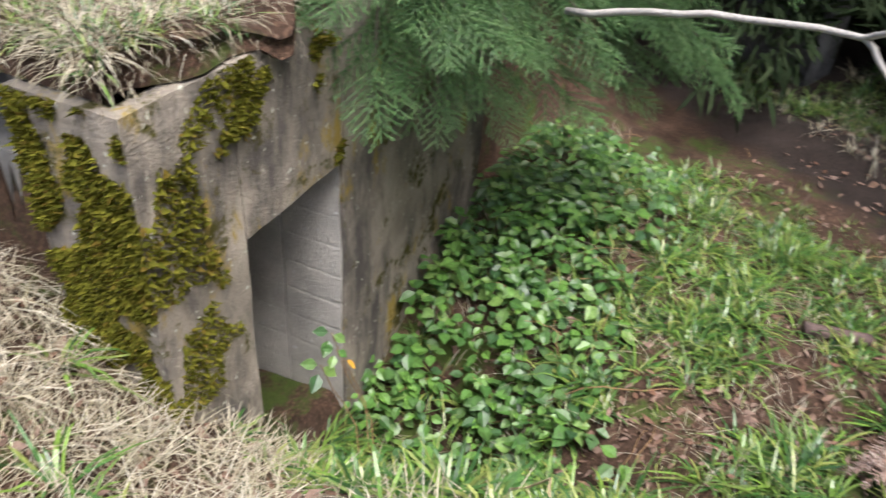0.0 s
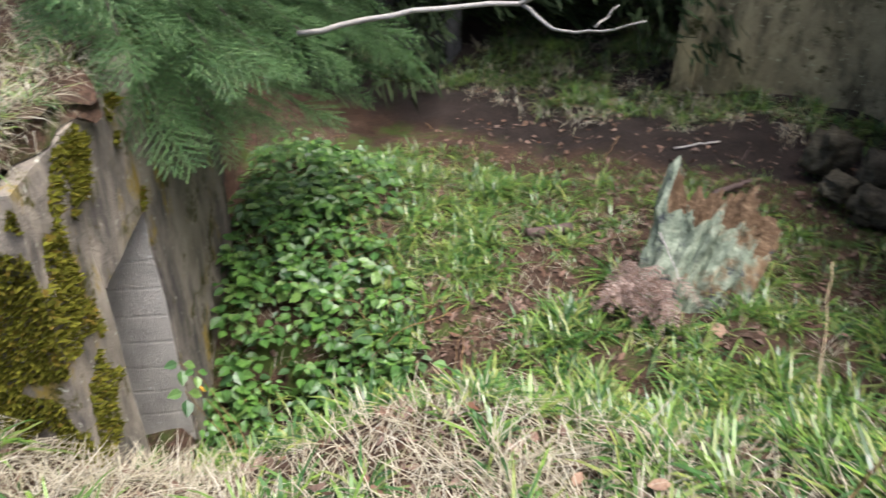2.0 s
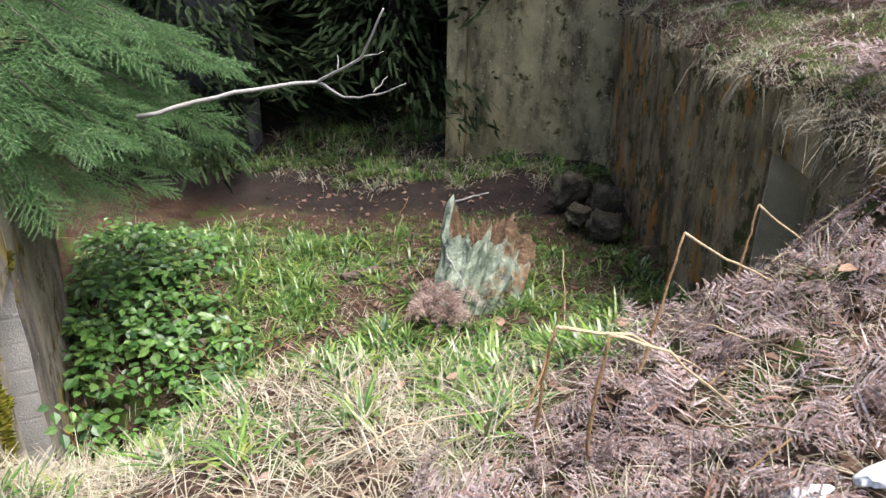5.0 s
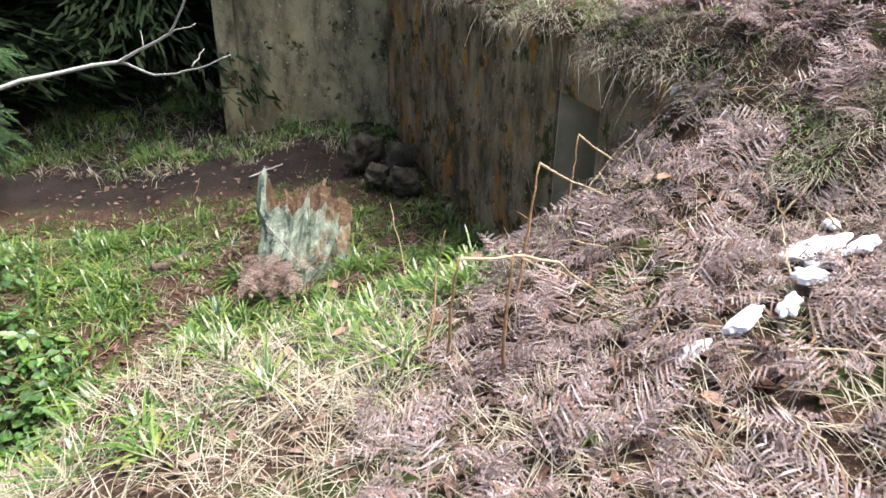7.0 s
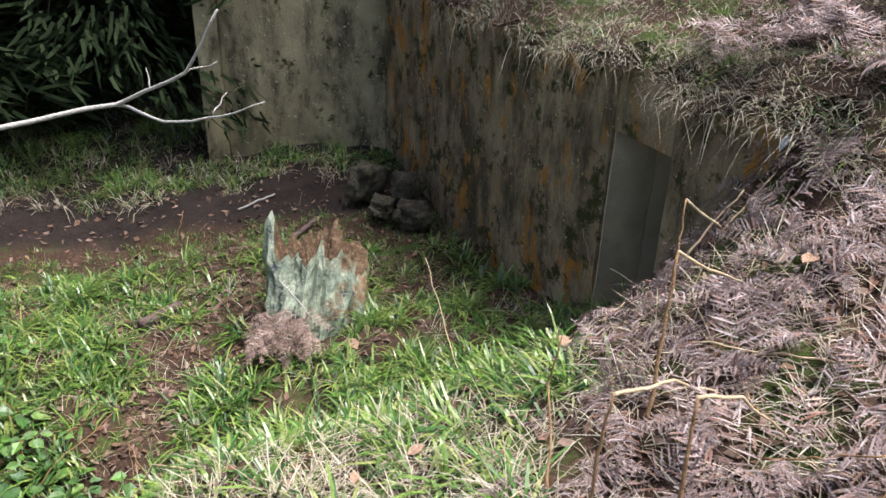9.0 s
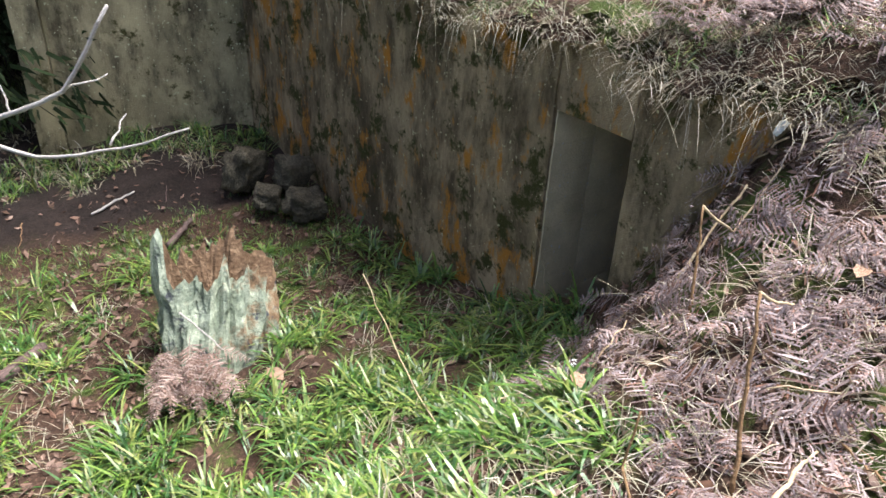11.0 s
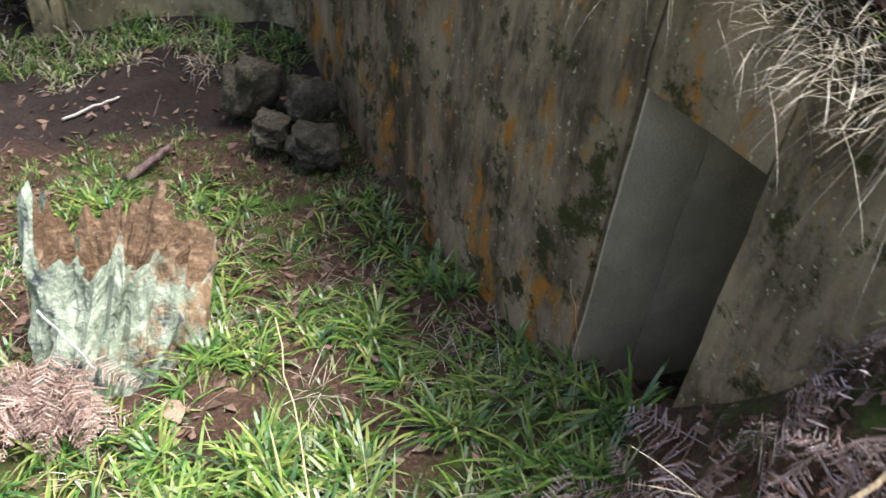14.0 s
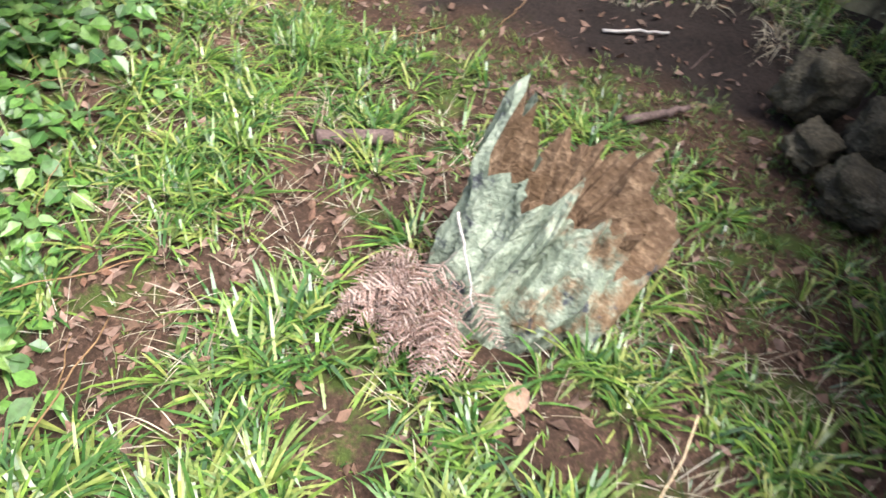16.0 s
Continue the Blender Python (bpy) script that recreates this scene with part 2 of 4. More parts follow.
# ---- concrete walls ----
def block(bm, a0, a1, b0, b1, z0, z1, c, d, n, cell=0.12, rough=0.006, seed=0):
    """A cast block in wall coordinates (along, behind, up), with a slightly uneven skin."""
    na, nb, nz = (max(1, round((hi - lo) / cell)) for lo, hi in ((a0, a1), (b0, b1), (z0, z1)))
    made = {}

    def vert(i, j, k):
        key = (i, j, k)
        if key not in made:
            a, b, z = a0 + (a1 - a0) * i / na, b0 + (b1 - b0) * j / nb, z0 + (z1 - z0) * k / nz
            p = Vector((a * 2.1 + seed, b * 2.1, z * 2.1))
            w = noise.noise(p) * rough * 2 + noise.noise(p * 4) * rough
            edge = (i in (0, na)) + (j in (0, nb)) + (k in (0, nz))
            if edge >= 2:
                w2 = 0.004 + 0.010 * abs(noise.noise(p * 5))
                a += w2 * ((i == 0) - (i == na))
                b += w2 * ((j == 0) - (j == nb))
                z += w2 * ((k == 0) - (k == nz)) * (k > 0)
            b += w
            made[key] = bm.verts.new((c[0] + a * d[0] + b * n[0], c[1] + a * d[1] + b * n[1], z))
        return made[key]

    for i in range(na):
        for j in range(nb):
            for k in (0, nz):
                bm.faces.new((vert(i, j, k), vert(i + 1, j, k), vert(i + 1, j + 1, k), vert(i, j + 1, k)))
    for i in range(na):
        for k in range(nz):
            for j in (0, nb):
                bm.faces.new((vert(i, j, k), vert(i + 1, j, k), vert(i + 1, j, k + 1), vert(i, j, k + 1)))
    for j in range(nb):
        for k in range(nz):
            for i in (0, na):
                bm.faces.new((vert(i, j, k), vert(i, j + 1, k), vert(i, j + 1, k + 1), vert(i, j, k + 1)))


def door_wall(name, label, mat, c, d, n, length, door, top, end_depth):
    bm = bmesh.new()
    block(bm, 0, door[0], 0, end_depth, -1.0, top, c, d, n, seed=1)
    block(bm, door[0], door[1], 0.003, THICK, door[2], top, c, d, n, seed=1)
    block(bm, door[1], length, 0, THICK, -1.0, top, c, d, n, seed=1)
    tagged(part(name, bm, mat), label, "wall", kind="structure")


def passage(name, label, mat, c, d, n, door, floor):
    bm = bmesh.new()
    e = 0.012
    block(bm, door[0] - 0.25, door[0] + e, THICK + 0.003, 2.0, -1.0, door[2] + 0.2, c, d, n, seed=3)
    block(bm, door[1] - 0.02, door[1] + 0.25, THICK + 0.003, 2.0, -1.0, door[2] + 0.2, c, d, n, seed=4)
    block(bm, door[1] - 0.02, door[1] + 0.004, 0.02, THICK + 0.003, -1.0, door[2] - 0.004, c, d, n, seed=4)
    block(bm, door[0] - 0.25, door[1] + 0.25, THICK + 0.003, 2.2, door[2] + 0.03, door[2] + 0.25, c, d, n, seed=5)
    block(bm, door[0] - 0.25, door[1] + 0.25, 2.0, 2.2, -1.0, door[2] + 0.2, c, d, n, seed=6)
    tagged(part(name, bm, mat), label, "passage", kind="structure")


door_wall("wall_left", "weathered grey concrete wall with yellow moss and a low doorway", M_LEFT, LC, LD, LN, L_LEN, L_DOOR, 1.70, 0.5)
door_wall("wall_right", "dark streaked concrete wall with orange lichen and a doorway", M_RIGHT, RC, RD, RN, R_LEN, R_DOOR, 2.12, 0.4)
passage("passage_left", "pale grey board-marked concrete passage behind the doorway", M_PASSL, LC, LD, LN, L_DOOR, -0.2)
passage("passage_right", "pale tan board-marked concrete passage behind the doorway", M_PASSR, RC, RD, RN, R_DOOR, 0)

AX, AY = np.array((1.0, 0.0)), np.array((0.0, 1.0))


def plain_wall(name, label, mat, x0, x1, y0, y1, z0, z1):
    bm = bmesh.new()
    block(bm, x0, x1, y0, y1, z0, z1, np.zeros(2), AX, AY, 0.2, seed=7)
    tagged(part(name, bm, mat), label, "wall", kind="structure")


plain_wall("wall_back", "cream concrete wall with dark run-off streaks", M_BACK, -0.95, 1.1, 4.45, 4.8, -0.5, 3.0)
plain_wall("pilaster_back", "pale concrete pilaster at the end of the cream wall", M_BACK, -1.21, -0.95, 4.37, 4.85, -0.5, 3.0)
plain_wall("wall_back_left", "blue-grey concrete wall beside the dark opening", M_BACKL, -6.4, -4.1, 4.2, 4.6, -0.8, 3.0)


# ---- more materials ----
def stump_mat():
    m, nt, b, v = start_mat("lichen_covered_rotten_wood", 0.9)
    grain = noise_node(nt, stretch_node(nt, v, (9, 9, 2.6)), 1.6, 6, 0.7)
    pat, fine = noise_node(nt, v, 5, 7, 0.7), noise_node(nt, v, 55, 3)
    wood = ramp_node(nt, grain, [(0.3, (0.05, 0.035, 0.02)), (0.5, (0.20, 0.13, 0.075)), (0.7, (0.36, 0.27, 0.18))])
    lich = ramp_node(nt, mix_node(nt, 0.3, grain, fine), [(0.30, (0.06, 0.075, 0.052)), (0.48, (0.21, 0.25, 0.185)), (0.66, (0.40, 0.44, 0.34))])
    sep = nt.nodes.new("ShaderNodeSeparateXYZ")
    nt.links.new(v, sep.inputs[0])
    side = nt.nodes.new("ShaderNodeMath")
    side.operation = "MULTIPLY_ADD"
    nt.links.new(sep.outputs["X"], side.inputs[0])
    side.inputs[1].default_value = -0.32
    nt.links.new(pat, side.inputs[2])
    col = mix_node(nt, step_node(nt, side.outputs[0], 0.30, 0.44), wood, lich)
    col = mix_node(nt, step_node(nt, noise_node(nt, v, 7, 5), 0.58, 0.66), col, (0.07, 0.075, 0.085))
    nt.links.new(col, b.inputs["Base Color"])
    bump_to(nt, b, mix_node(nt, 0.6, grain, fine), 0.7, 0.025)
    return m


M_STUMP = stump_mat()
M_ROT = earthy("orange_brown_rotten_heartwood", [(0.3, (0.06, 0.035, 0.015)), (0.5, (0.10, 0.062, 0.036)), (0.7, (0.27, 0.19, 0.12))], 9, 34, 0.95, 0.7, 0.03)
M_CUT = earthy("pale_cut_wood", [(0.3, (0.45, 0.32, 0.18)), (0.7, (0.6, 0.46, 0.28))], 20, 80)
M_LOGBARK = earthy("purple_brown_bark", [(0.3, (0.05, 0.035, 0.035)), (0.55, (0.13, 0.09, 0.08)), (0.75, (0.26, 0.2, 0.18))], 10, 60)
M_ROCK = earthy("mossy_rubble_stone", [(0.3, (0.02, 0.018, 0.013)), (0.48, (0.06, 0.052, 0.036)), (0.6, (0.13, 0.115, 0.08)), (0.72, (0.045, 0.06, 0.015))], 5, 50, 0.95, 0.9, 0.03)
M_TWIG = earthy("pale_bare_twig", [(0.3, (0.3, 0.27, 0.25)), (0.6, (0.5, 0.47, 0.44)), (0.8, (0.2, 0.17, 0.15))], 25, 90, 0.7)
M_STEM = earthy("pale_dry_stem", [(0.3, (0.36, 0.26, 0.15)), (0.7, (0.58, 0.47, 0.31))], 9, 70, 0.7)
M_STEMB = earthy("brown_dry_stem", [(0.3, (0.16, 0.09, 0.045)), (0.7, (0.32, 0.2, 0.1))], 9, 70, 0.7)
M_SPRUCE = leafy("spruce_needles", [(0.03, 0.08, 0.03), (0.07, 0.16, 0.055), (0.12, 0.24, 0.07), (0.045, 0.11, 0.045), (0.22, 0.34, 0.13)], 0.5, 0.1)
M_BRAMBLE = leafy("bramble_leaf", [(0.045, 0.12, 0.03), (0.08, 0.19, 0.04), (0.13, 0.27, 0.05), (0.04, 0.10, 0.04), (0.19, 0.32, 0.08)], 0.4, 0.15, 0.5)
M_MOSS = leafy("yellow_green_moss", [(0.10, 0.11, 0.012), (0.17, 0.16, 0.02), (0.07, 0.075, 0.01), (0.22, 0.22, 0.03), (0.15, 0.10, 0.02)], 0.9, 0.2, 0.1)
# near black: the dark of the gap is put into the leaf colour
M_DARKLEAF = leafy("shade_toned_conifer_foliage", [(0.012, 0.022, 0.010), (0.02, 0.035, 0.014), (0.03, 0.045, 0.02)], 0.8, 0.0, 0.1)
M_YLEAF = earthy("yellow_leaf", [(0.3, (0.5, 0.22, 0.03)), (0.7, (0.65, 0.42, 0.06))], 20, 80)
M_PALELEAF = earthy("pale_fallen_leaf", [(0.3, (0.24, 0.14, 0.09)), (0.7, (0.36, 0.25, 0.18))], 20, 80)

rng = np.random.default_rng(7)


def joined(name, label, V, F, mat, category="", kind="stuff", parent=None):
    """One mesh of many small pieces: V is pieces x corners x 3, F the faces of one piece."""
    n, k, _ = V.shape
    me = bpy.data.meshes.new(name)
    faces = [[a + i * k for a in f] for i in range(n) for f in F]
    me.from_pydata(V.reshape(-1, 3).tolist(), [], faces)
    me.materials.append(mat)
    ob = new(name, me)
    if parent is not None:
        ob.parent = parent
    return tagged(ob, label, category, kind=kind)


def blades(base, heading, length, width, rise, droop):
    """Arching blades: seven corners each, from a base, a heading, and how far they rise and droop."""
    h = np.stack([np.cos(heading), np.sin(heading), np.zeros_like(heading)], -1)
    s = np.stack([-np.sin(heading), np.cos(heading), np.zeros_like(heading)], -1)
    up = np.array((0, 0, 1.0))
    out = []
    for f, w in ((0, 0.75), (0.38, 1.0), (0.72, 0.7)):
        c = base + h * (length * f * np.cos(rise))[:, None] + up * (length * (np.sin(rise) * f - droop * f * f))[:, None]
        out += [c - s * (width * w / 2)[:, None], c + s * (width * w / 2)[:, None]]
    out.append(base + h * (length * np.cos(rise))[:, None] + up * (length * (np.sin(rise) - droop))[:, None])
    return np.stack(out, 1)


BLADE = [(0, 1, 3, 2), (2, 3, 5, 4), (4, 5, 6)]


def outside_walls(x, y, pad=0.02):
    la, lb = frame_of(x, y, LC, LD, LN)
    ra, rb = frame_of(x, y, RC, RD, RN)
    bad = ((lb > -pad) & (la > -0.03)) | ((rb > -pad) & (ra > -0.4) & (ra < 8)) | ((y > 4.4) & (x > -1.3)) | ((y > 4.1) & (x < -3.9)) | ((x - 0.06) ** 2 + (y - 0.52) ** 2 < 0.12)
    return ~bad


def scatter(n, x0, x1, y0, y1, weight):
    x, y = rng.uniform(x0, x1, n), rng.uniform(y0, y1, n)
    keep = (rng.uniform(size=n) < weight(x, y)) & outside_walls(x, y)
    return x[keep], y[keep]


def patchy(x, y, s, k=0.0):
    return 0.5 + 0.25 * (np.sin(s * x + 1.3 * s * y + k) + np.sin(1.7 * s * y - 0.9 * s * x + 2 * k + 1))


def trail(x, y):
    """Bare trodden strip from the hollow's floor to the cross path."""
    mid = -0.95 + 0.25 * np.sin(1.3 * y)
    return np.exp(-((x - mid) / 0.34) ** 2) * ss(-1.6, -0.9, y) * ss(2.6, 1.8, y)


def path_strip(x, y):
    return ss(2.5, 2.9, y - 0.12 * x) * ss(4.2, 3.8, y - 0.12 * x)


def brown_bank(x, y):
    return ss(0.0, 0.6, x - 0.95 - 0.38 * (y + 2.5)) * ss(-1.1, -1.8, y + 0.35 * (x - 1)) + ss(1.9, 2.4, x) * ss(-0.6, -1.1, y)


def tufts(name, label, mat, x, y, per, length, width, spread, rise, droop, zoff=0.0, height=None):
    n = len(x)
    x, y = np.repeat(x, per), np.repeat(y, per)
    size = np.repeat(rng.uniform(0.6, 1.25, n), per)
    head = rng.uniform(0, 2 * np.pi, n * per)
    r = rng.uniform(0, spread, n * per)
    bx, by = x + r * np.cos(head), y + r * np.sin(head)
    bz = (land(bx, by) if height is None else height(bx, by)) + zoff
    L = size * rng.uniform(0.55, 1.15, n * per) * length
    W = rng.uniform(0.7, 1.3, n * per) * width
    V = blades(np.stack([bx, by, bz - 0.01], -1), head + rng.normal(0, 0.35, n * per), L, W, rng.uniform(*rise, n * per), rng.uniform(*droop, n * per))
    return joined(name, label, V, BLADE, mat, "grass")


def w_bramble(x, y):
    a, b = frame_of(x, y, LC, LD, LN)
    return ss(1.25, 1.5, a) * ss(5.2, 4.4, a) * ss(-1.7, -0.9, b) * (0.55 + 0.45 * patchy(x, y, 4)) + 0.35 * bell(x, y, -1.4, -1.3, 0.4)


# ---- green tufts and dry grass on the ground ----
def w_green(x, y):
    z = land(x, y)
    w = 0.85 * ss(2.4, 1.7, y) * ss(-2.5, -1.7, y + 0.25 * np.abs(x)) + 0.22 * ss(-1.8, -2.6, y) * ss(-5, -3.4, y) * (patchy(x, y, 2.1, 2) > 0.5)
    w = w * (1 - 0.95 * trail(x, y)) * (1 - path_strip(x, y)) * (1 - 0.85 * np.clip(brown_bank(x, y), 0, 1))
    shade_gap = np.exp(-((x - 0.85) / 0.4) ** 2 - ((y - 1.5) / 0.8) ** 2) + 0.8 * np.exp(-((x - 0.35) / 0.35) ** 2 - ((y - 0.1) / 0.25) ** 2) + 0.85 * np.exp(-((x + 0.9) / 0.7) ** 2 - ((y - 1.7) / 0.45) ** 2)
    w = w * (1 - 0.8 * np.clip(w_bramble(x, y), 0, 1)) * (1 - 0.8 * ss(-1.2, -1.6, x) * ss(-2.2, -2.6, y))
    return w * (0.12 + 0.95 * (patchy(x, y, 4.1) + 0.25 * np.sin(9 * x + 5 * y) > 0.47)) * (1 - 0.45 * ss(0.7, 1.2, x) * ss(-0.4, 0.2, y)) * (1 - 0.9 * np.clip(shade_gap, 0, 1)) * (1 - 0.95 * ss(1.3, 1.7, x) * ss(-0.6, -0.95, y))


gx_, gy_ = scatter(4600, -3.4, 2.4, -4.8, 2.6, w_green)
tufts("green_grass", "glossy green woodrush tufts covering the hollow floor", M_GRASS, gx_, gy_, 22, 0.34, 0.0135, 0.035, (0.15, 1.25), (0.3, 0.95))
gx_, gy_ = scatter(7000, -2.9, 1.9, -3.4, 3.1, lambda x, y: np.maximum(w_green(x, y), 0.6 * ss(3.1, 2.7, y - 0.12 * x) * ss(0.8, 1.6, y) * (1 - 0.6 * trail(x, y))))
tufts("short_grass", "short green grass between the woodrush tufts", M_GRASS, gx_, gy_, 9, 0.10, 0.006, 0.06, (0.5, 1.4), (0.1, 0.5))
gx_, gy_ = scatter(2300, -6, 1.4, 3.65, 8.5, lambda x, y: 0.8 * (patchy(x, y, 2.3, 1) > 0.3) * ((x < -1.2) | (y < 4.4)))
tufts("shade_grass", "drooping green and straw grass below the back walls", M_GRASS, gx_, gy_, 16, 0.38, 0.009, 0.07, (0.7, 1.4), (0.4, 1.0))
gx_, gy_ = scatter(900, -6, 0.5, 3.55, 9, lambda x, y: 0.8 * ((x < -1.2) | (y < 4.4)))
tufts("shade_straw", "dull straw grass on the dark rise", M_STRAW, gx_, gy_, 12, 0.36, 0.008, 0.08, (0.6, 1.3), (0.4, 1.0))


def w_straw(x, y):
    w = ss(-1.7, -2.6, y - 0.15 * x) * (0.35 + 0.6 * (patchy(x, y, 2.7, 3) > 0.4)) * (1 - 0.5 * np.clip(brown_bank(x, y), 0, 1))
    return w + 0.8 * bell(x, y, -2.6, -3.6, 0.8) + 0.10 * ss(2.2, 1.5, y)


gx_, gy_ = scatter(10500, -4.5, 4.0, -6.6, 2.0, w_straw)
tufts("dry_grass", "matted pale straw grass over the near bank", M_STRAW, gx_, gy_, 13, 0.24, 0.0042, 0.10, (0.0, 0.9), (0.05, 0.55), 0.012)
gx_, gy_ = scatter(700, -4.2, -1.4, -4.8, -2.9, lambda x, y: 0.9 * bell(x, y, -2.7, -3.7, 0.8))
tufts("long_dry_grass", "long bleached grass hanging down the bank by the mossy wall", M_STRAW, gx_, gy_, 18, 0.40, 0.0045, 0.08, (0.1, 0.8), (0.4, 1.0), 0.02)

# flat litter: leaf scraps and chips lying on the soil
lx, ly = scatter(26000, -3.4, 4.0, -6.6, 4.6, lambda x, y: (0.4 + 0.55 * trail(x, y) + 0.5 * np.clip(brown_bank(x, y), 0, 1)) * (1 - 0.55 * path_strip(x, y)))
n_ = len(lx)
hd, sz = rng.uniform(0, 6.28, n_), rng.uniform(0.012, 0.05, n_)
lz = land(lx, ly) + 0.008 + rng.uniform(0, 0.012, n_)
ca, sa = np.cos(hd) * sz, np.sin(hd) * sz
tl = rng.normal(0, 0.35, (n_, 4)) * sz[:, None]
LV = np.stack([np.stack([lx + ca, ly + sa, lz + tl[:, 0]], -1), np.stack([lx - 0.45 * sa, ly + 0.45 * ca, lz + tl[:, 1]], -1),
               np.stack([lx - ca, ly - sa, lz + tl[:, 2]], -1), np.stack([lx + 0.45 * sa, ly - 0.45 * ca, lz + tl[:, 3]], -1)], 1)
joined("leaf_litter", "brown scraps of fallen leaves and bark on the soil", LV, [(0, 1, 2), (0, 2, 3)], M_LITTER, "litter")


# ---- dead bracken fronds ----
def frond_mesh(seed, length=0.42):
    r = np.random.default_rng(seed)
    verts, faces = [], []

    def strip(p, q, w, lift):
        d = np.array(q) - np.array(p)
        s = np.array((-d[1], d[0], 0)) / (np.hypot(d[0], d[1]) + 1e-9) * w
        i = len(verts)
        mid = (np.array(p) * 0.45 + np.array(q) * 0.55) + np.array((0, 0, lift))
        verts.extend([np.array(p) - s * 0.6, np.array(p) + s * 0.6, mid + s, mid - s, np.array(q)])
        faces.extend([(i, i + 1, i + 2, i + 3), (i + 3, i + 2, i + 4)])

    curl = r.uniform(-0.25, 0.25)
    k = 15
    for i in range(k):
        f = i / k
        x, yb, z = length * f, curl * length * f * f, 0.05 * math.sin(f * 3.0) + 0.01
        w = length * 0.34 * (1 - f) ** 0.8 + 0.012
        for side in (-1, 1):
            if r.random() < 0.1:
                continue
            a = r.uniform(0.9, 1.25)
            tip = (x + w * math.cos(a), yb + side * w * math.sin(a), z + r.uniform(-0.045, 0.03))
            strip((x, yb, z), tip, 0.005, r.uniform(-0.004, 0.01))
            m = max(2, int(w / 0.016))
            for j in range(1, m):
                g = j / m
                bx, by, bz = x + (tip[0] - x) * g, yb + (tip[1] - yb) * g, z + (tip[2] - z) * g
                lw = 0.020 * (1 - g * 0.75)
                for s2 in (-1, 1):
                    strip((bx, by, bz), (bx + lw * (0.5 + s2 * 0.9 * math.cos(a) * 0 + 0.3), by + side * lw * 0.2 + s2 * lw * 0.8, bz + r.uniform(-0.01, 0.006)), 0.0045, 0.001)
    strip((-0.12, 0, 0), (length, curl * length, 0.01), 0.003, 0.04)
    me = bpy.data.meshes.new("frond")
    me.from_pydata([tuple(map(float, v)) for v in verts], [], faces)
    me.materials.append(M_BRACKEN)
    return me


FRONDS = [frond_mesh(i, 0.3 + 0.05 * i) for i in range(5)]


def slope_pose(x, y, z, turn, tip, side, s):
    e = 0.08
    dx, dy = float(land(x + e, y) - land(x - e, y)) / (2 * e), float(land(x, y + e) - land(x, y - e)) / (2 * e)
    up = Vector((-dx, -dy, 1)).normalized()
    q = Vector((0, 0, 1)).rotation_difference(up)
    return Matrix.Translation((x, y, z)) @ q.to_matrix().to_4x4() @ pose(0, 0, 0, side, tip, turn) @ Matrix.Scale(s, 4)


bracken = tagged(new("dead_bracken"), "brown dead bracken fronds lying over the bank", "bracken")
bracken_high = tagged(new("dead_bracken"), "purple-brown dead bracken on the slope above the doorway", "bracken")


def w_bracken(x, y):
    return np.clip(brown_bank(x, y), 0, 1) * 0.9 + 0.9 * ss(2.6, 3.2, x) * ss(0.5, -0.5, y) + 0.8 * ss(1.3, 1.7, x) * ss(-0.6, -0.95, y) * ss(-2.4, -2.0, y)


fx, fy = scatter(2400, -0.2, 4.8, -6.0, -0.6, w_bracken)
for i, (x, y) in enumerate(zip(fx, fy)):
    if i and i % 290 == 0:
        bracken = tagged(new("dead_bracken"), "brown dead bracken fronds lying over the bank", "bracken")
    f = new("frond", FRONDS[i % 5])
    f.parent = bracken
    f.matrix_basis = slope_pose(x, y, float(land(x, y)) + rng.uniform(0.02, 0.08), rng.uniform(0, 360), rng.uniform(-20, 12), rng.uniform(-35, 35), rng.uniform(0.4, 0.85))


# ---- turf caps on top of the walls ----
def cap_height(side):
    def h(x, y):
        x, y = np.asarray(x, float), np.asarray(y, float)
        if side == "l":
            a, b = frame_of(x, y, LC, LD, LN)
            return 1.79 + 0.2 * np.clip(b, -0.2, 3) + 0.04 * np.sin(6 * a) + 0.03 * np.sin(9 * b + a) - 0.14 * ss(0.0, -0.22, b) - 0.12 * ss(0.1, -0.15, a)
        a, b = frame_of(x, y, RC, RD, RN)
        return 2.26 - 0.22 * ss(0.3, -0.75, a) + 0.34 * np.clip(b, -0.2, 4) + 0.05 * np.sin(4.3 * a) + 0.03 * np.sin(9 * b + 2 * a) - 0.14 * ss(0.05, -0.22, b)
    return h


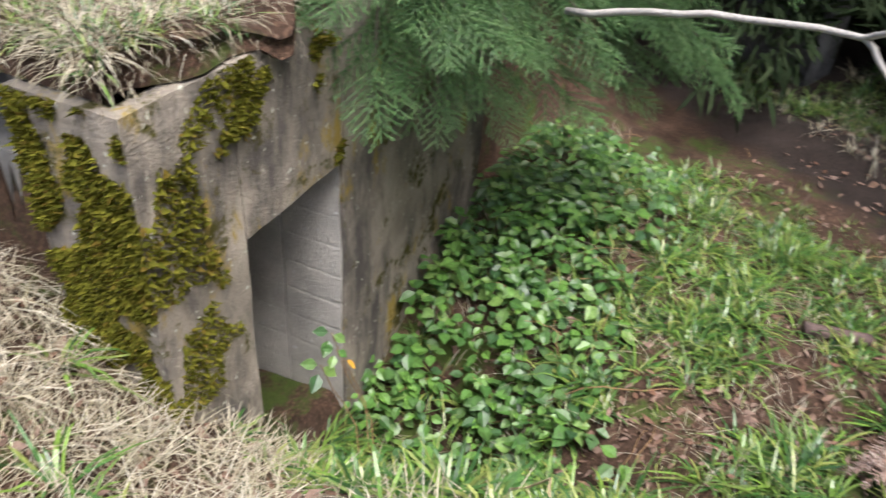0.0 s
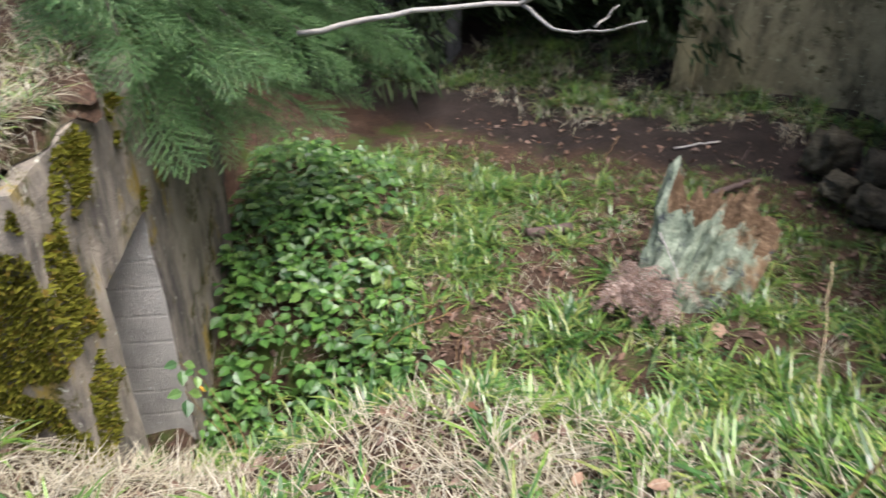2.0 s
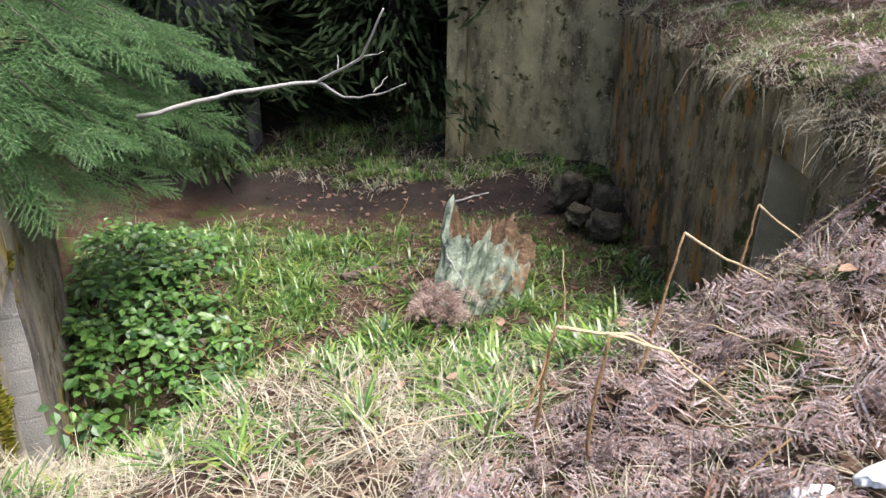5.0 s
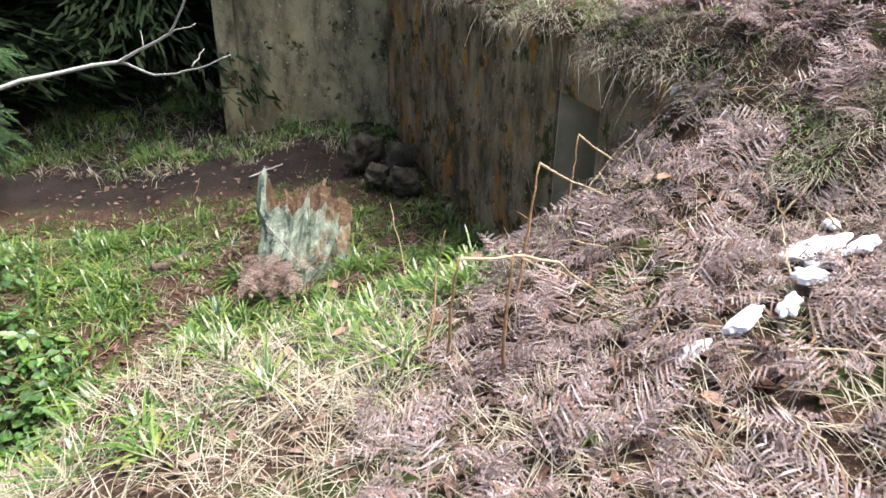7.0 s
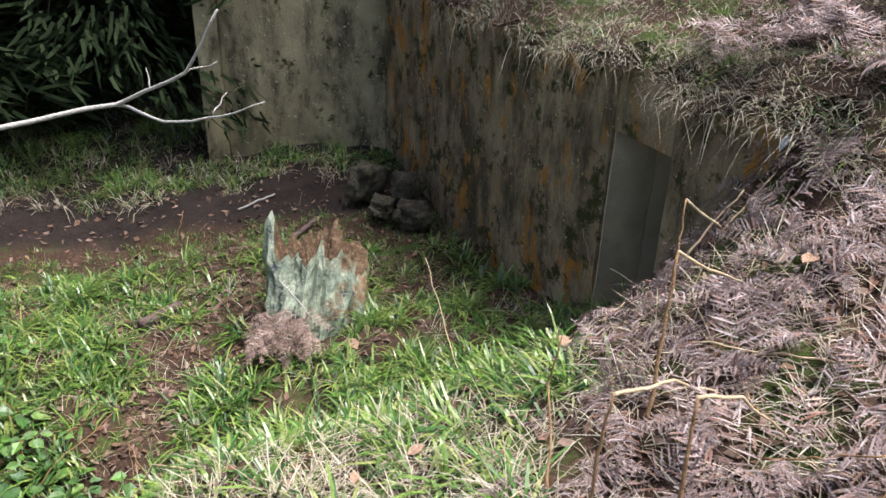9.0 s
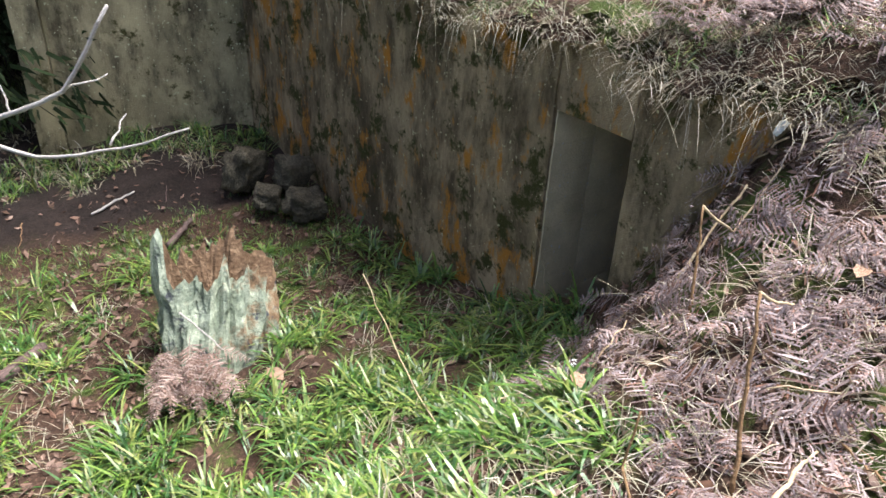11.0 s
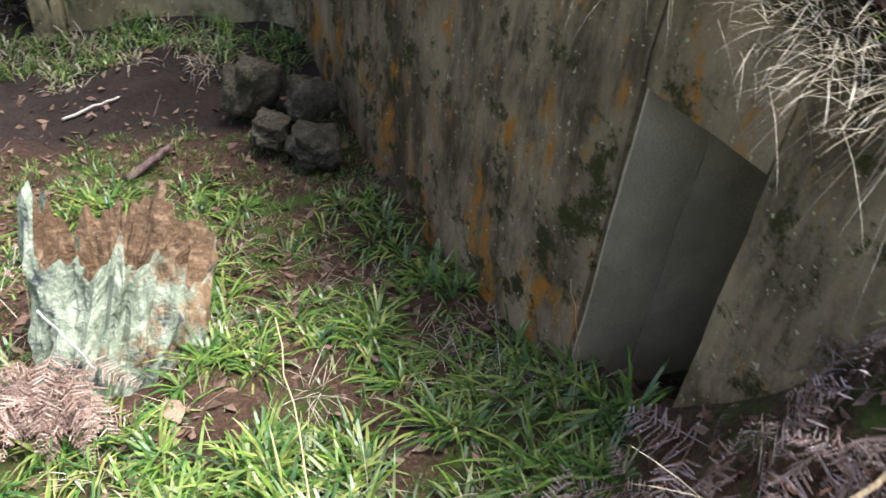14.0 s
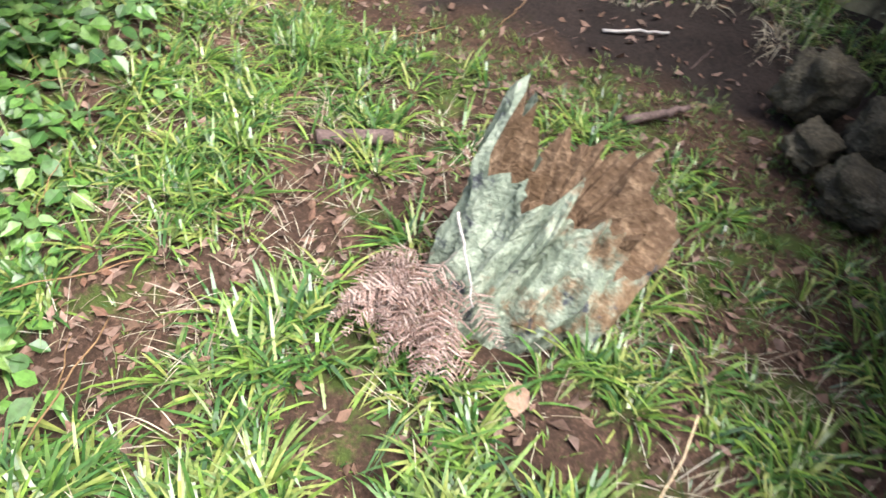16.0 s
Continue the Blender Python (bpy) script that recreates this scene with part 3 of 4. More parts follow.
def turf_cap(name, label, side, a0, a1, b1):
    c, d, n = (LC, LD, LN) if side == "l" else (RC, RD, RN)
    na, nb = int((a1 - a0) / 0.07), 30
    edge = 0.03 if side == "l" else -0.10
    A, B = np.meshgrid(np.linspace(a0, a1, na), edge + (b1 - edge) * np.linspace(0, 1, nb) ** 1.6)
    B = B + 0.06 * np.sin(5 * A + 1) * (B < 0.05) + 0.04 * np.sin(13 * A) * (B < 0.05)
    X, Y = c[0] + A * d[0] + B * n[0], c[1] + A * d[1] + B * n[1]
    Z = cap_height(side)(X, Y)
    low = 1.705 if side == "l" else 2.125 - 0.3 * ss(0.05, -0.75, A)
    under = np.zeros_like(Z) + low - 0.06 * (B < -0.03)
    V = np.concatenate([np.stack([X, Y, Z], -1).reshape(-1, 3), np.stack([X, Y, np.minimum(under, Z - 0.02)], -1).reshape(-1, 3)])
    i = np.arange(na * nb).reshape(nb, na)
    q = np.stack([i[:-1, :-1], i[:-1, 1:], i[1:, 1:], i[1:, :-1]], -1).reshape(-1, 4)
    faces = q.tolist() + (q[:, ::-1] + na * nb).tolist()
    ring = list(i[0]) + list(i[1:, -1]) + list(i[-1, ::-1][1:]) + list(i[::-1, 0][1:])
    m = na * nb
    faces += [(int(u), int(v), int(v) + m, int(u) + m) for u, v in zip(ring[:-1], ring[1:])]
    tagged(mesh_ob(name, V, faces, M_GROUND, smooth=True), label, "turf", kind="structure")

    def where(k, b_lo, b_hi, power=1.5):
        a, b = a0 + (a1 - a0) * rng.uniform(size=k) ** 1.5, b_lo + (b_hi - b_lo) * rng.uniform(size=k) ** power
        return c[0] + a * d[0] + b * n[0], c[1] + a * d[1] + b * n[1]

    return where


left_spots = turf_cap("turf_left", "soil and turf lying on top of the mossy wall", "l", 0.05, 3.4, 3.0)
right_spots = turf_cap("turf_right", "soil and turf lying on top of the stained wall", "r", -0.75, 7.4, 3.2)
for spots, side, k in ((left_spots, "l", 1000), (right_spots, "r", 1250)):
    x, y = spots(k, 0.12 if side == "l" else -0.12, 2.3 if side == "l" else 1.8)
    tufts("turf_grass", "bleached straw grass on the turf above the wall", M_STRAW, x, y, 14, 0.17 if side == "l" else 0.15, 0.0042, 0.08, (0.0, 0.9), (0.1, 0.7), 0.0, cap_height(side))
    x, y = spots(k // 3, 0.1 if side == "l" else -0.1, 1.2)
    tufts("turf_green_grass", "green grass tufts on the turf above the wall", M_GRASS, x, y, 9, 0.15, 0.007, 0.05, (0.3, 1.2), (0.3, 0.9), 0.0, cap_height(side))
    if side == "r":
        x, y = spots(800, -0.16, 0.75)
        tufts("matted_straw", "thick mat of pale dead grass at the edge above the doorway", M_STRAW, x, y, 13, 0.14, 0.0035, 0.09, (-0.2, 0.8), (0.1, 0.7), 0.01, cap_height(side))
    # grass and roots hanging over the edge
    x, y = spots(60 if side == "l" else 190, 0.03 if side == "l" else -0.2, 0.1 if side == "l" else -0.03)
    d_out = math.atan2(-(LN if side == "l" else RN)[1], -(LN if side == "l" else RN)[0])
    m = len(x) * 7
    hx, hy = np.repeat(x, 7) + rng.normal(0, 0.04, m), np.repeat(y, 7) + rng.normal(0, 0.04, m)
    V = blades(np.stack([hx, hy, cap_height(side)(hx, hy) - 0.03], -1), d_out + rng.normal(0, 1.3, m), (0.05 + 0.30 * rng.uniform(size=m) ** 3.2) * (0.5 if side == "l" else 1), rng.uniform(0.0015, 0.0032, m), rng.uniform(-0.9, 0.6, m), rng.uniform(0.3, 1.0, m))
    joined("hanging_roots", "dead grass and roots hanging over the wall's edge", V, BLADE, M_STRAW, "roots")

hx_, hy_ = right_spots(560, 0.45, 2.8, 1.0)
ha, hb = rng.uniform(-0.7, 1.2, 420), rng.uniform(0.02, 2.4, 420)
hx_, hy_ = np.r_[hx_, RC[0] + ha * RD[0] + hb * RN[0]], np.r_[hy_, RC[1] + ha * RD[1] + hb * RN[1]]
hh = cap_height("r")
for i, (x, y) in enumerate(zip(hx_, hy_)):
    f = new("frond", FRONDS[i % 5])
    if i and i % 290 == 0:
        bracken_high = tagged(new("dead_bracken"), "purple-brown dead bracken on the slope above the doorway", "bracken")
    f.parent = bracken_high
    f.matrix_basis = Matrix.Translation((x, y, float(hh(x, y)) + rng.uniform(0.02, 0.12))) @ pose(0, 0, 0, rng.uniform(-25, 25), rng.uniform(-30, 5), rng.uniform(0, 360)) @ Matrix.Scale(rng.uniform(0.5, 0.9), 4)


# ---- moss cushions on the mossy wall ----
def moss_on_wall():
    P, N = [], []
    tries = np.random.default_rng(3)
    for _ in range(26000):
        if tries.random() < 0.5:
            a, b, nrm = 0.0, tries.uniform(0, 0.5), -LD
        else:
            a, b, nrm = tries.uniform(0, 1.3), 0.0, -LN
        z = tries.uniform(0.3 if a < 0.55 else 0.95, 1.69)
        q = Vector((a * 2.6 + 5, b * 2.6, z * 2.2))
        v = noise.noise(q) + 0.5 * noise.noise(q * 3) + (0.35 if a == 0 else 0.0) - 0.35 * max(0, a - 0.3)
        if v > 0.12:
            P.append((LC[0] + a * LD[0] + b * LN[0], LC[1] + a * LD[1] + b * LN[1], z))
            N.append((*nrm, 0.25))
    P, N = np.array(P), np.array(N)
    m = len(P)
    tip = P + N * rng.uniform(0.012, 0.034, m)[:, None] + rng.normal(0, 0.010, (m, 3))
    s = rng.normal(0, 0.007, (m, 3))
    V = np.stack([P - s, P + s, tip], 1)
    joined("moss", "yellow-green moss cushions on the concrete corner", V, [(0, 1, 2)], M_MOSS, "moss")


moss_on_wall()


# ---- rotten stump ----
def build_stump():
    top = tagged(new("tree_stump"), "rotten tree stump with pale green lichen and a hollow top", "stump")
    top.location = (0.04, 0.52, float(land(0.04, 0.52)) - 0.05)
    bm = bmesh.new()
    nseg, nup = 96, 26

    def rim(th):
        d = math.degrees(th) % 360
        h = 0.66 + 0.05 * math.cos(th - radians(290))
        for at, wid, amt in ((182, 11, 0.22), (207, 8, 0.32), (194, 4, -0.08), (232, 10, 0.05), (252, 5, -0.05), (274, 5, 0.07), (296, 8, -0.04), (318, 6, 0.03), (350, 22, -0.24), (20, 20, -0.14), (62, 12, 0.12), (92, 16, 0.05), (130, 14, 0.06), (158, 7, -0.08)):
            u = (d - at + 180) % 360 - 180
            h += amt * math.exp(-(u / wid) ** 2)
        return h + 0.09 * noise.noise(Vector((math.cos(th) * 6, math.sin(th) * 6, 3))) + 0.05 * noise.noise(Vector((math.cos(th) * 14, math.sin(th) * 14, 7)))

    def radius(th, f, h):
        d = math.degrees(th) % 360
        r = 0.235 + 0.15 * f ** 0.8
        for at, wid, amt in ((352, 34, 0.13), (318, 12, 0.05), (30, 20, 0.07)):
            u = (d - at + 180) % 360 - 180
            r += amt * math.exp(-(u / wid) ** 2) * math.sin(math.pi * min(1, 0.18 + f * 0.75))
        for at, wid, amt in ((258, 20, 0.13), (215, 14, 0.05), (100, 20, 0.08)):
            u = (d - at + 180) % 360 - 180
            r += amt * math.exp(-(u / wid) ** 2) * (1 - f) ** 1.1
        r *= 1 - 0.34 * f * math.cos(th - radians(295)) ** 2
        z = f * h
        c, s = math.cos(th), math.sin(th)
        r += 0.09 * noise.noise(Vector((c * 3.4, s * 3.4, z * 2.2))) + 0.05 * noise.noise(Vector((c * 8, s * 8, z * 4.5))) + 0.022 * noise.noise(Vector((c * 22, s * 22, z * 16)))
        if 150 < d < 230:
            r += 0.05 * f * math.sin((d - 150) / 80 * math.pi)
        return r

    def lean(x, y, z):
        return (x + 0.20 * z, y + 0.46 * z, z)

    out = []
    for k in range(nup + 1):
        f = k / nup
        ring = []
        for i in range(nseg):
            th = 2 * math.pi * i / nseg
            h = rim(th)
            r = radius(th, f, h)
            ring.append(bm.verts.new(lean(r * math.cos(th), r * math.sin(th), f * h)))
        out.append(ring)
    for a, b in zip(out, out[1:]):
        for i in range(nseg):
            bm.faces.new((a[i], a[(i + 1) % nseg], b[(i + 1) % nseg], b[i]))
    outer = part("shell", bm, M_STUMP, top, smooth=False)
    bm = bmesh.new()
    rings = []
    for k in range(11):
        f = k / 10
        ring = []
        for i in range(nseg):
            th = 2 * math.pi * i / nseg
            h = rim(th)
            r0 = radius(th, 1, h)
            low = 0.46 + 0.12 * noise.noise(Vector((math.cos(th) * 3 * (1 - f), math.sin(th) * 3 * (1 - f), 9)))
            if f < 0.5:
                z, r = h + (low - h) * (f / 0.5) ** 0.8, r0 - 0.001 - 0.12 * (f / 0.5) ** 0.5
            else:
                z, r = low, (r0 - 0.12) * (1 - (f - 0.5) / 0.5) + 0.002
            w = 0.035 * noise.noise(Vector((r * math.cos(th) * 11, r * math.sin(th) * 11, z * 8)))
            ring.append(bm.verts.new(lean((r + w * (f > 0)) * math.cos(th), (r + w * (f > 0)) * math.sin(th), z + (w if f > 0.4 else 0))))
        rings.append(ring)
    for a, b in zip(rings, rings[1:]):
        for i in range(nseg):
            bm.faces.new((a[i], b[i], b[(i + 1) % nseg], a[(i + 1) % nseg]))
    part("hollow", bm, M_ROT, top, "crumbling orange-brown heartwood")


build_stump()


def tube(bm, pts, r0, r1, sides=6):
    """A tapered, jointed round stick through pts."""
    pts = [Vector(p) for p in pts]
    prev, n = None, len(pts)
    for i, p in enumerate(pts):
        d = (pts[min(i + 1, n - 1)] - pts[max(i - 1, 0)]).normalized()
        u = d.cross(Vector((0.3, 0.2, 1))).normalized()
        w = d.cross(u)
        r = r0 + (r1 - r0) * i / (n - 1)
        ring = [bm.verts.new(p + u * (r * math.cos(2 * math.pi * k / sides)) + w * (r * math.sin(2 * math.pi * k / sides))) for k in range(sides)]
        if prev:
            for k in range(sides):
                bm.faces.new((prev[k], prev[(k + 1) % sides], ring[(k + 1) % sides], ring[k]))
        else:
            bm.faces.new(ring[::-1])
        prev = ring
    bm.faces.new(prev)


def bent(p, q, k=8, wig=0.02, sag=0.0, seed=0):
    r = random.Random(seed)
    p, q = Vector(p), Vector(q)
    L = (q - p).length
    return [p.lerp(q, i / k) + Vector([r.uniform(-wig, wig) * L * (0 < i < k) for _ in range(3)]) + Vector((0, 0, -sag * L * 4 * (i / k) * (1 - i / k))) for i in range(k + 1)]


def stick(name, label, mat, p, q, r0, r1, wig=0.02, sag=0.0, seed=0, category="stick", sides=6):
    bm = bmesh.new()
    tube(bm, bent(p, q, 9, wig, sag, seed), r0, r1, sides)
    return tagged(part(name, bm, mat, smooth=True), label, category)


def on_land(x, y, dz=0.0):
    return (x, y, float(land(x, y)) + dz)


# cut log with a pale sawn end
log = tagged(new("cut_log"), "short dark-barked log with a pale sawn end in the grass", "log")
bm = bmesh.new()
pa, pb = Vector((-1.30, 0.92, float(land(-1.30, 0.92)) + 0.05)), Vector((-1.05, 1.25, float(land(-1.05, 1.25)) + 0.06))
tube(bm, bent(pa, pb, 10, 0.008), 0.047, 0.043, 14)
part("bark", bm, M_LOGBARK, log, smooth=True)
bm = bmesh.new()
ax = (pb - pa).normalized()
tube(bm, [pb - ax * 0.004, pb + ax * 0.006], 0.039, 0.038, 14)
part("sawn_end", bm, M_CUT, log, "pale sawn wood")


# rubble at the foot of the stained wall
def rock(name, label, x, y, z, sx, sy, sz, seed, turn=0):
    bm = bmesh.new()
    bmesh.ops.create_icosphere(bm, subdivisions=4, radius=1)
    for v in bm.verts:
        p = v.co.copy()
        m = max(abs(p.x), abs(p.y), abs(p.z))
        p = p.lerp(p / m, 0.72)
        s = Vector((seed, seed * 2, 0))
        p *= 1 + 0.35 * noise.noise(p * 1.1 + s) + 0.2 * noise.noise(p * 3.5 + s) + 0.04 * noise.noise(p * 9 + s)
        v.co = Vector((p.x * sx, p.y * sy, p.z * sz))
    ob = part(name, bm, M_ROCK, smooth=True)
    ob.matrix_basis = pose(x, y, z, 5 * seed % 17, 7 * seed % 13, turn)
    return tagged(ob, label, "stone", "rubble by the wall")


rock("rubble_stone", "large mossy lump of broken concrete by the wall", 1.08, 2.80, 0.12, 0.14, 0.13, 0.18, 1, 20)
rock("rubble_stone", "rough stone beside the broken concrete", 0.66, 3.0, 0.14, 0.19, 0.15, 0.19, 5, 50)
rock("rubble_stone", "low stone lying before the rubble", 1.12, 2.42, -0.02, 0.17, 0.14, 0.12, 9, 10)
rock("rubble_stone", "small broken block half sunk in litter", 0.80, 2.62, 0.0, 0.15, 0.12, 0.09, 12, 70)


# ---- spruce beside the mossy wall ----
def spray_mesh(seed, length=0.34):
    """A twig with side shoots, all set with needles."""
    r = np.random.default_rng(seed)
    verts, faces = [], []

    def needles(p, q, step=0.0075, ln=0.021):
        p, q = np.array(p), np.array(q)
        d = q - p
        L = np.linalg.norm(d)
        d = d / L
        u = np.cross(d, (0, 0, 1.0))
        u /= np.linalg.norm(u)
        w = np.cross(u, d)
        i = len(verts)
        verts.extend([p - u * 0.0016, p + u * 0.0016, q + u * 0.0012, q - u * 0.0012])
        faces.append((i, i + 1, i + 2, i + 3))
        for k in range(int(L / step)):
            b = p + d * (k * step)
            for _ in range(3):
                a = r.uniform(0, 2 * np.pi)
                o = (u * np.cos(a) + w * np.sin(a) * 0.6) * 0.85 + d * 0.7
                t = b + o / np.linalg.norm(o) * ln * r.uniform(0.7, 1.1)
                s = np.cross(o, r.normal(size=3))
                s = s / (np.linalg.norm(s) + 1e-9) * 0.0016
                i = len(verts)
                verts.extend([b - s, b + s, t])
                faces.append((i, i + 1, i + 2))

    needles((0, 0, 0), (length, 0, -0.05))
    for k in range(7):
        f = 0.12 + 0.12 * k
        for side in (-1, 1):
            l2 = length * 0.55 * (1 - f) + 0.05
            needles((length * f, 0, -0.05 * f), (length * f + l2 * 0.75, side * l2 * 0.7, -0.05 * f - r.uniform(0.0, 0.06)))
    me = bpy.data.meshes.new("spray")
    me.from_pydata([tuple(map(float, v)) for v in verts], [], faces)
    me.materials.append(M_SPRUCE)
    return me


SPRAYS = [spray_mesh(i + 20, 0.30 + 0.04 * i) for i in range(4)]
spruce = tagged(new("spruce_tree"), "young green spruce with drooping boughs over the mossy wall", "tree")
FOOT = Vector((-3.75, -0.95, 1.6))
bm = bmesh.new()
tube(bm, [FOOT + Vector((0, 0, -0.1)), FOOT + Vector((0.02, 0.03, 1.6)), FOOT + Vector((0, 0, 4.2))], 0.11, 0.02, 10)
part("trunk", bm, M_BARK, spruce)
r_ = random.Random(11)
boughs = [(-2.15, -1.65, 1.95), (-2.05, -1.3, 1.62), (-2.05, -0.95, 1.45), (-2.1, -0.6, 1.35), (-2.2, -0.1, 1.25), (-2.3, 0.35, 1.25), (-2.35, 0.7, 1.3), (-2.9, 1.1, 1.6), (-2.15, 0.95, 1.35), (-1.95, 0.6, 1.6), (-1.9, 0.95, 2.0), (-1.7, 0.35, 2.15), (-2.3, 1.3, 1.9),
          (-1.95, -1.5, 2.1), (-1.8, -1.1, 1.95), (-1.75, -0.8, 1.85), (-1.85, -0.3, 1.8), (-2.0, 0.3, 1.75), (-2.4, 0.8, 1.8),
          (-2.1, -1.6, 2.5), (-1.85, -1.0, 2.4), (-1.8, -0.6, 2.4), (-1.95, 0.1, 2.35), (-2.2, 0.6, 2.3), (-2.3, -1.5, 2.8), (-2.1, -0.6, 2.9), (-2.4, 0.3, 2.9), (-2.7, -1.0, 3.4), (-2.7, 0.0, 3.4), (-3.4, -1.8, 2.9), (-4.3, -1.4, 3.0), (-4.6, 0.1, 3.0), (-3.6, 0.9, 3.0)]
for bi, tip in enumerate(boughs):
    tip = Vector(tip) + Vector((-0.2, -0.4, -0.17))
    root = FOOT + Vector((0, 0, max(0.25, (tip.z - 1.95) * 0.85 + 0.75)))
    pts = [root.lerp(tip, i / 8) + Vector((0, 0, 0.22 * math.sin(math.pi * min(1, i / 8 * 1.0)))) for i in range(9)]
    bm = bmesh.new()
    tube(bm, pts, 0.018, 0.004, 5)
    bough = part("bough", bm, M_BARK, spruce)
    d = (tip - root)
    yaw = math.degrees(math.atan2(d.y, d.x))
    for i in range(27):
        f = 0.30 + 0.70 * i / 26
        p = pts[min(7, int(f * 8))].lerp(pts[min(8, int(f * 8) + 1)], f * 8 - int(f * 8)) if f < 1 else pts[-1]
        side = (-1 if i % 2 else 1) * (r_.uniform(25, 62) if i < 25 else r_.uniform(0, 12))
        s = new("spray", SPRAYS[(bi + i) % 4])
        s.parent = bough
        s.matrix_basis = Matrix.Translation(p) @ pose(0, 0, 0, r_.uniform(-20, 20), r_.uniform(5, 40), yaw + side) @ Matrix.Scale(r_.uniform(0.75, 1.15), 4)

# bare pale branch reaching over the hollow
branch = tagged(new("bare_branch"), "bare pale twisting branch reaching over the hollow", "branch")
OFF = Vector((0.495, -0.51, 0.165))
fork = Vector((-1.27, -0.06, 1.82))
bm = bmesh.new()
tube(bm, bent((-2.5, -0.35, 1.55), fork, 9, 0.012, -0.02, 3) + bent(fork, (-0.86, -0.30, 2.04), 5, 0.02, 0, 4)[1:] + bent((-0.86, -0.30, 2.04), (-0.66, -0.42, 2.36), 4, 0.02, 0, 8)[1:], 0.017, 0.006, 8)
limb = part("limb", bm, M_TWIG, branch, smooth=True)
bm = bmesh.new()
tube(bm, bent(fork, (-1.0, -0.25, 1.78), 4, 0.02, 0, 5) + bent((-1.0, -0.25, 1.78), (-0.46, -0.62, 1.98), 7, 0.02, 0.04, 6)[1:], 0.010, 0.003, 6)
part("side_twig", bm, M_TWIG, branch, smooth=True)
for k, (p, q) in enumerate((((-1.06, -0.18, 1.93), (-1.08, -0.14, 2.03)), ((-0.73, -0.43, 1.87), (-0.66, -0.36, 1.96)), ((-0.86, -0.30, 2.04), (-0.70, -0.32, 2.10)))):
    bm = bmesh.new()
    tube(bm, bent(p, q, 4, 0.06, 0, k), 0.005, 0.002, 5)
    part("side_twig", bm, M_TWIG, branch, smooth=True)
for piece in branch.children:
    piece.location = OFF


# ---- bramble over the foot of the mossy wall ----
def leaf_mesh(seed):
    r = random.Random(seed)
    verts, faces = [], []
    for turn, off in ((0, 0.03), (75, 0.012), (-75, 0.012)):
        s = r.uniform(0.85, 1.1) * (1.0 if turn == 0 else 0.82)
        shape = ((0, 0, 0), (0.022, 0.021, 0.004), (0.045, 0.021, 0.003), (0.075, 0, -0.008), (0.045, -0.021, 0.003), (0.022, -0.021, 0.004), (0.035, 0, -0.004))
        i = len(verts)
        for x, y, z in shape:
            v = Matrix.Rotation(radians(turn), 3, "Z") @ Vector((off + x * s, y * s * 1.15, z + r.uniform(-0.003, 0.003)))
            verts.append(tuple(v))
        faces += [(i + 6, i + a, i + b) for a, b in ((0, 1), (1, 2), (2, 3), (3, 4), (4, 5), (5, 0))]
    me = bpy.data.meshes.new("leaf")
    me.from_pydata(verts, [], faces)
    me.materials.append(M_BRAMBLE)
    return me


LEAVES = [leaf_mesh(i) for i in range(5)]
bramble = tagged(new("bramble"), "green bramble with three-part leaves below the mossy wall", "bramble")


bx_, by_ = scatter(3400, -4.6, -0.9, -2.2, 2.4, w_bramble)
stems = bmesh.new()
pieces = []
for i, (x, y) in enumerate(zip(bx_, by_)):
    a, b = frame_of(x, y, LC, LD, LN)
    lift = rng.uniform(0.06, 0.30) * (0.55 + 0.6 * float(ss(-1.2, -0.2, b)))
    m = Matrix.Translation((x, y, float(land(x, y)) + lift)) @ pose(0, 0, 0, rng.uniform(-35, 20), rng.uniform(-15, 35), rng.uniform(-120, 40)) @ Matrix.Scale(rng.uniform(0.9, 1.9), 4)
    if i < 290:
        f = new("leaf", LEAVES[i % 5])
        f.parent = bramble
        f.matrix_basis = m
    else:
        pieces.append([m @ v.co for v in LEAVES[i % 5].vertices])
LF = [tuple(p.vertices) for p in LEAVES[0].polygons]
joined("foliage", "", np.array([[tuple(v) for v in p] for p in pieces]), LF, M_BRAMBLE, "", "stuff", bramble)
for x, y, z, s in ((-2.14, -1.98, 0.05, 1.5), (-1.98, -2.1, 0.0, 1.6), (-1.94, -2.03, 0.12, 1.1)):
    f = new("leaf", LEAVES[1])
    f.parent = bramble
    f.matrix_basis = Matrix.Translation((x, y, z)) @ pose(0, 0, 0, -30, 30, -40) @ Matrix.Scale(s, 4)
    bm = bmesh.new()
    tube(bm, bent((x, y, z), on_land(x + 0.15, y + 0.25, -0.02), 6, 0.04, -0.1, 3), 0.003, 0.004, 5)
    part("cane", bm, M_STEMB, bramble)
for i in range(46):
    k = int(rng.integers(len(bx_)))
    p = on_land(bx_[k], by_[k], 0.0)
    q = (p[0] + rng.uniform(-0.4, 0.4), p[1] + rng.uniform(-0.4, 0.4), p[2] + rng.uniform(0.08, 0.32))
    bm = bmesh.new()
    tube(bm, bent(p, q, 6, 0.05, -0.1, i), 0.004, 0.002, 5)
    part("cane", bm, M_STEMB, bramble)

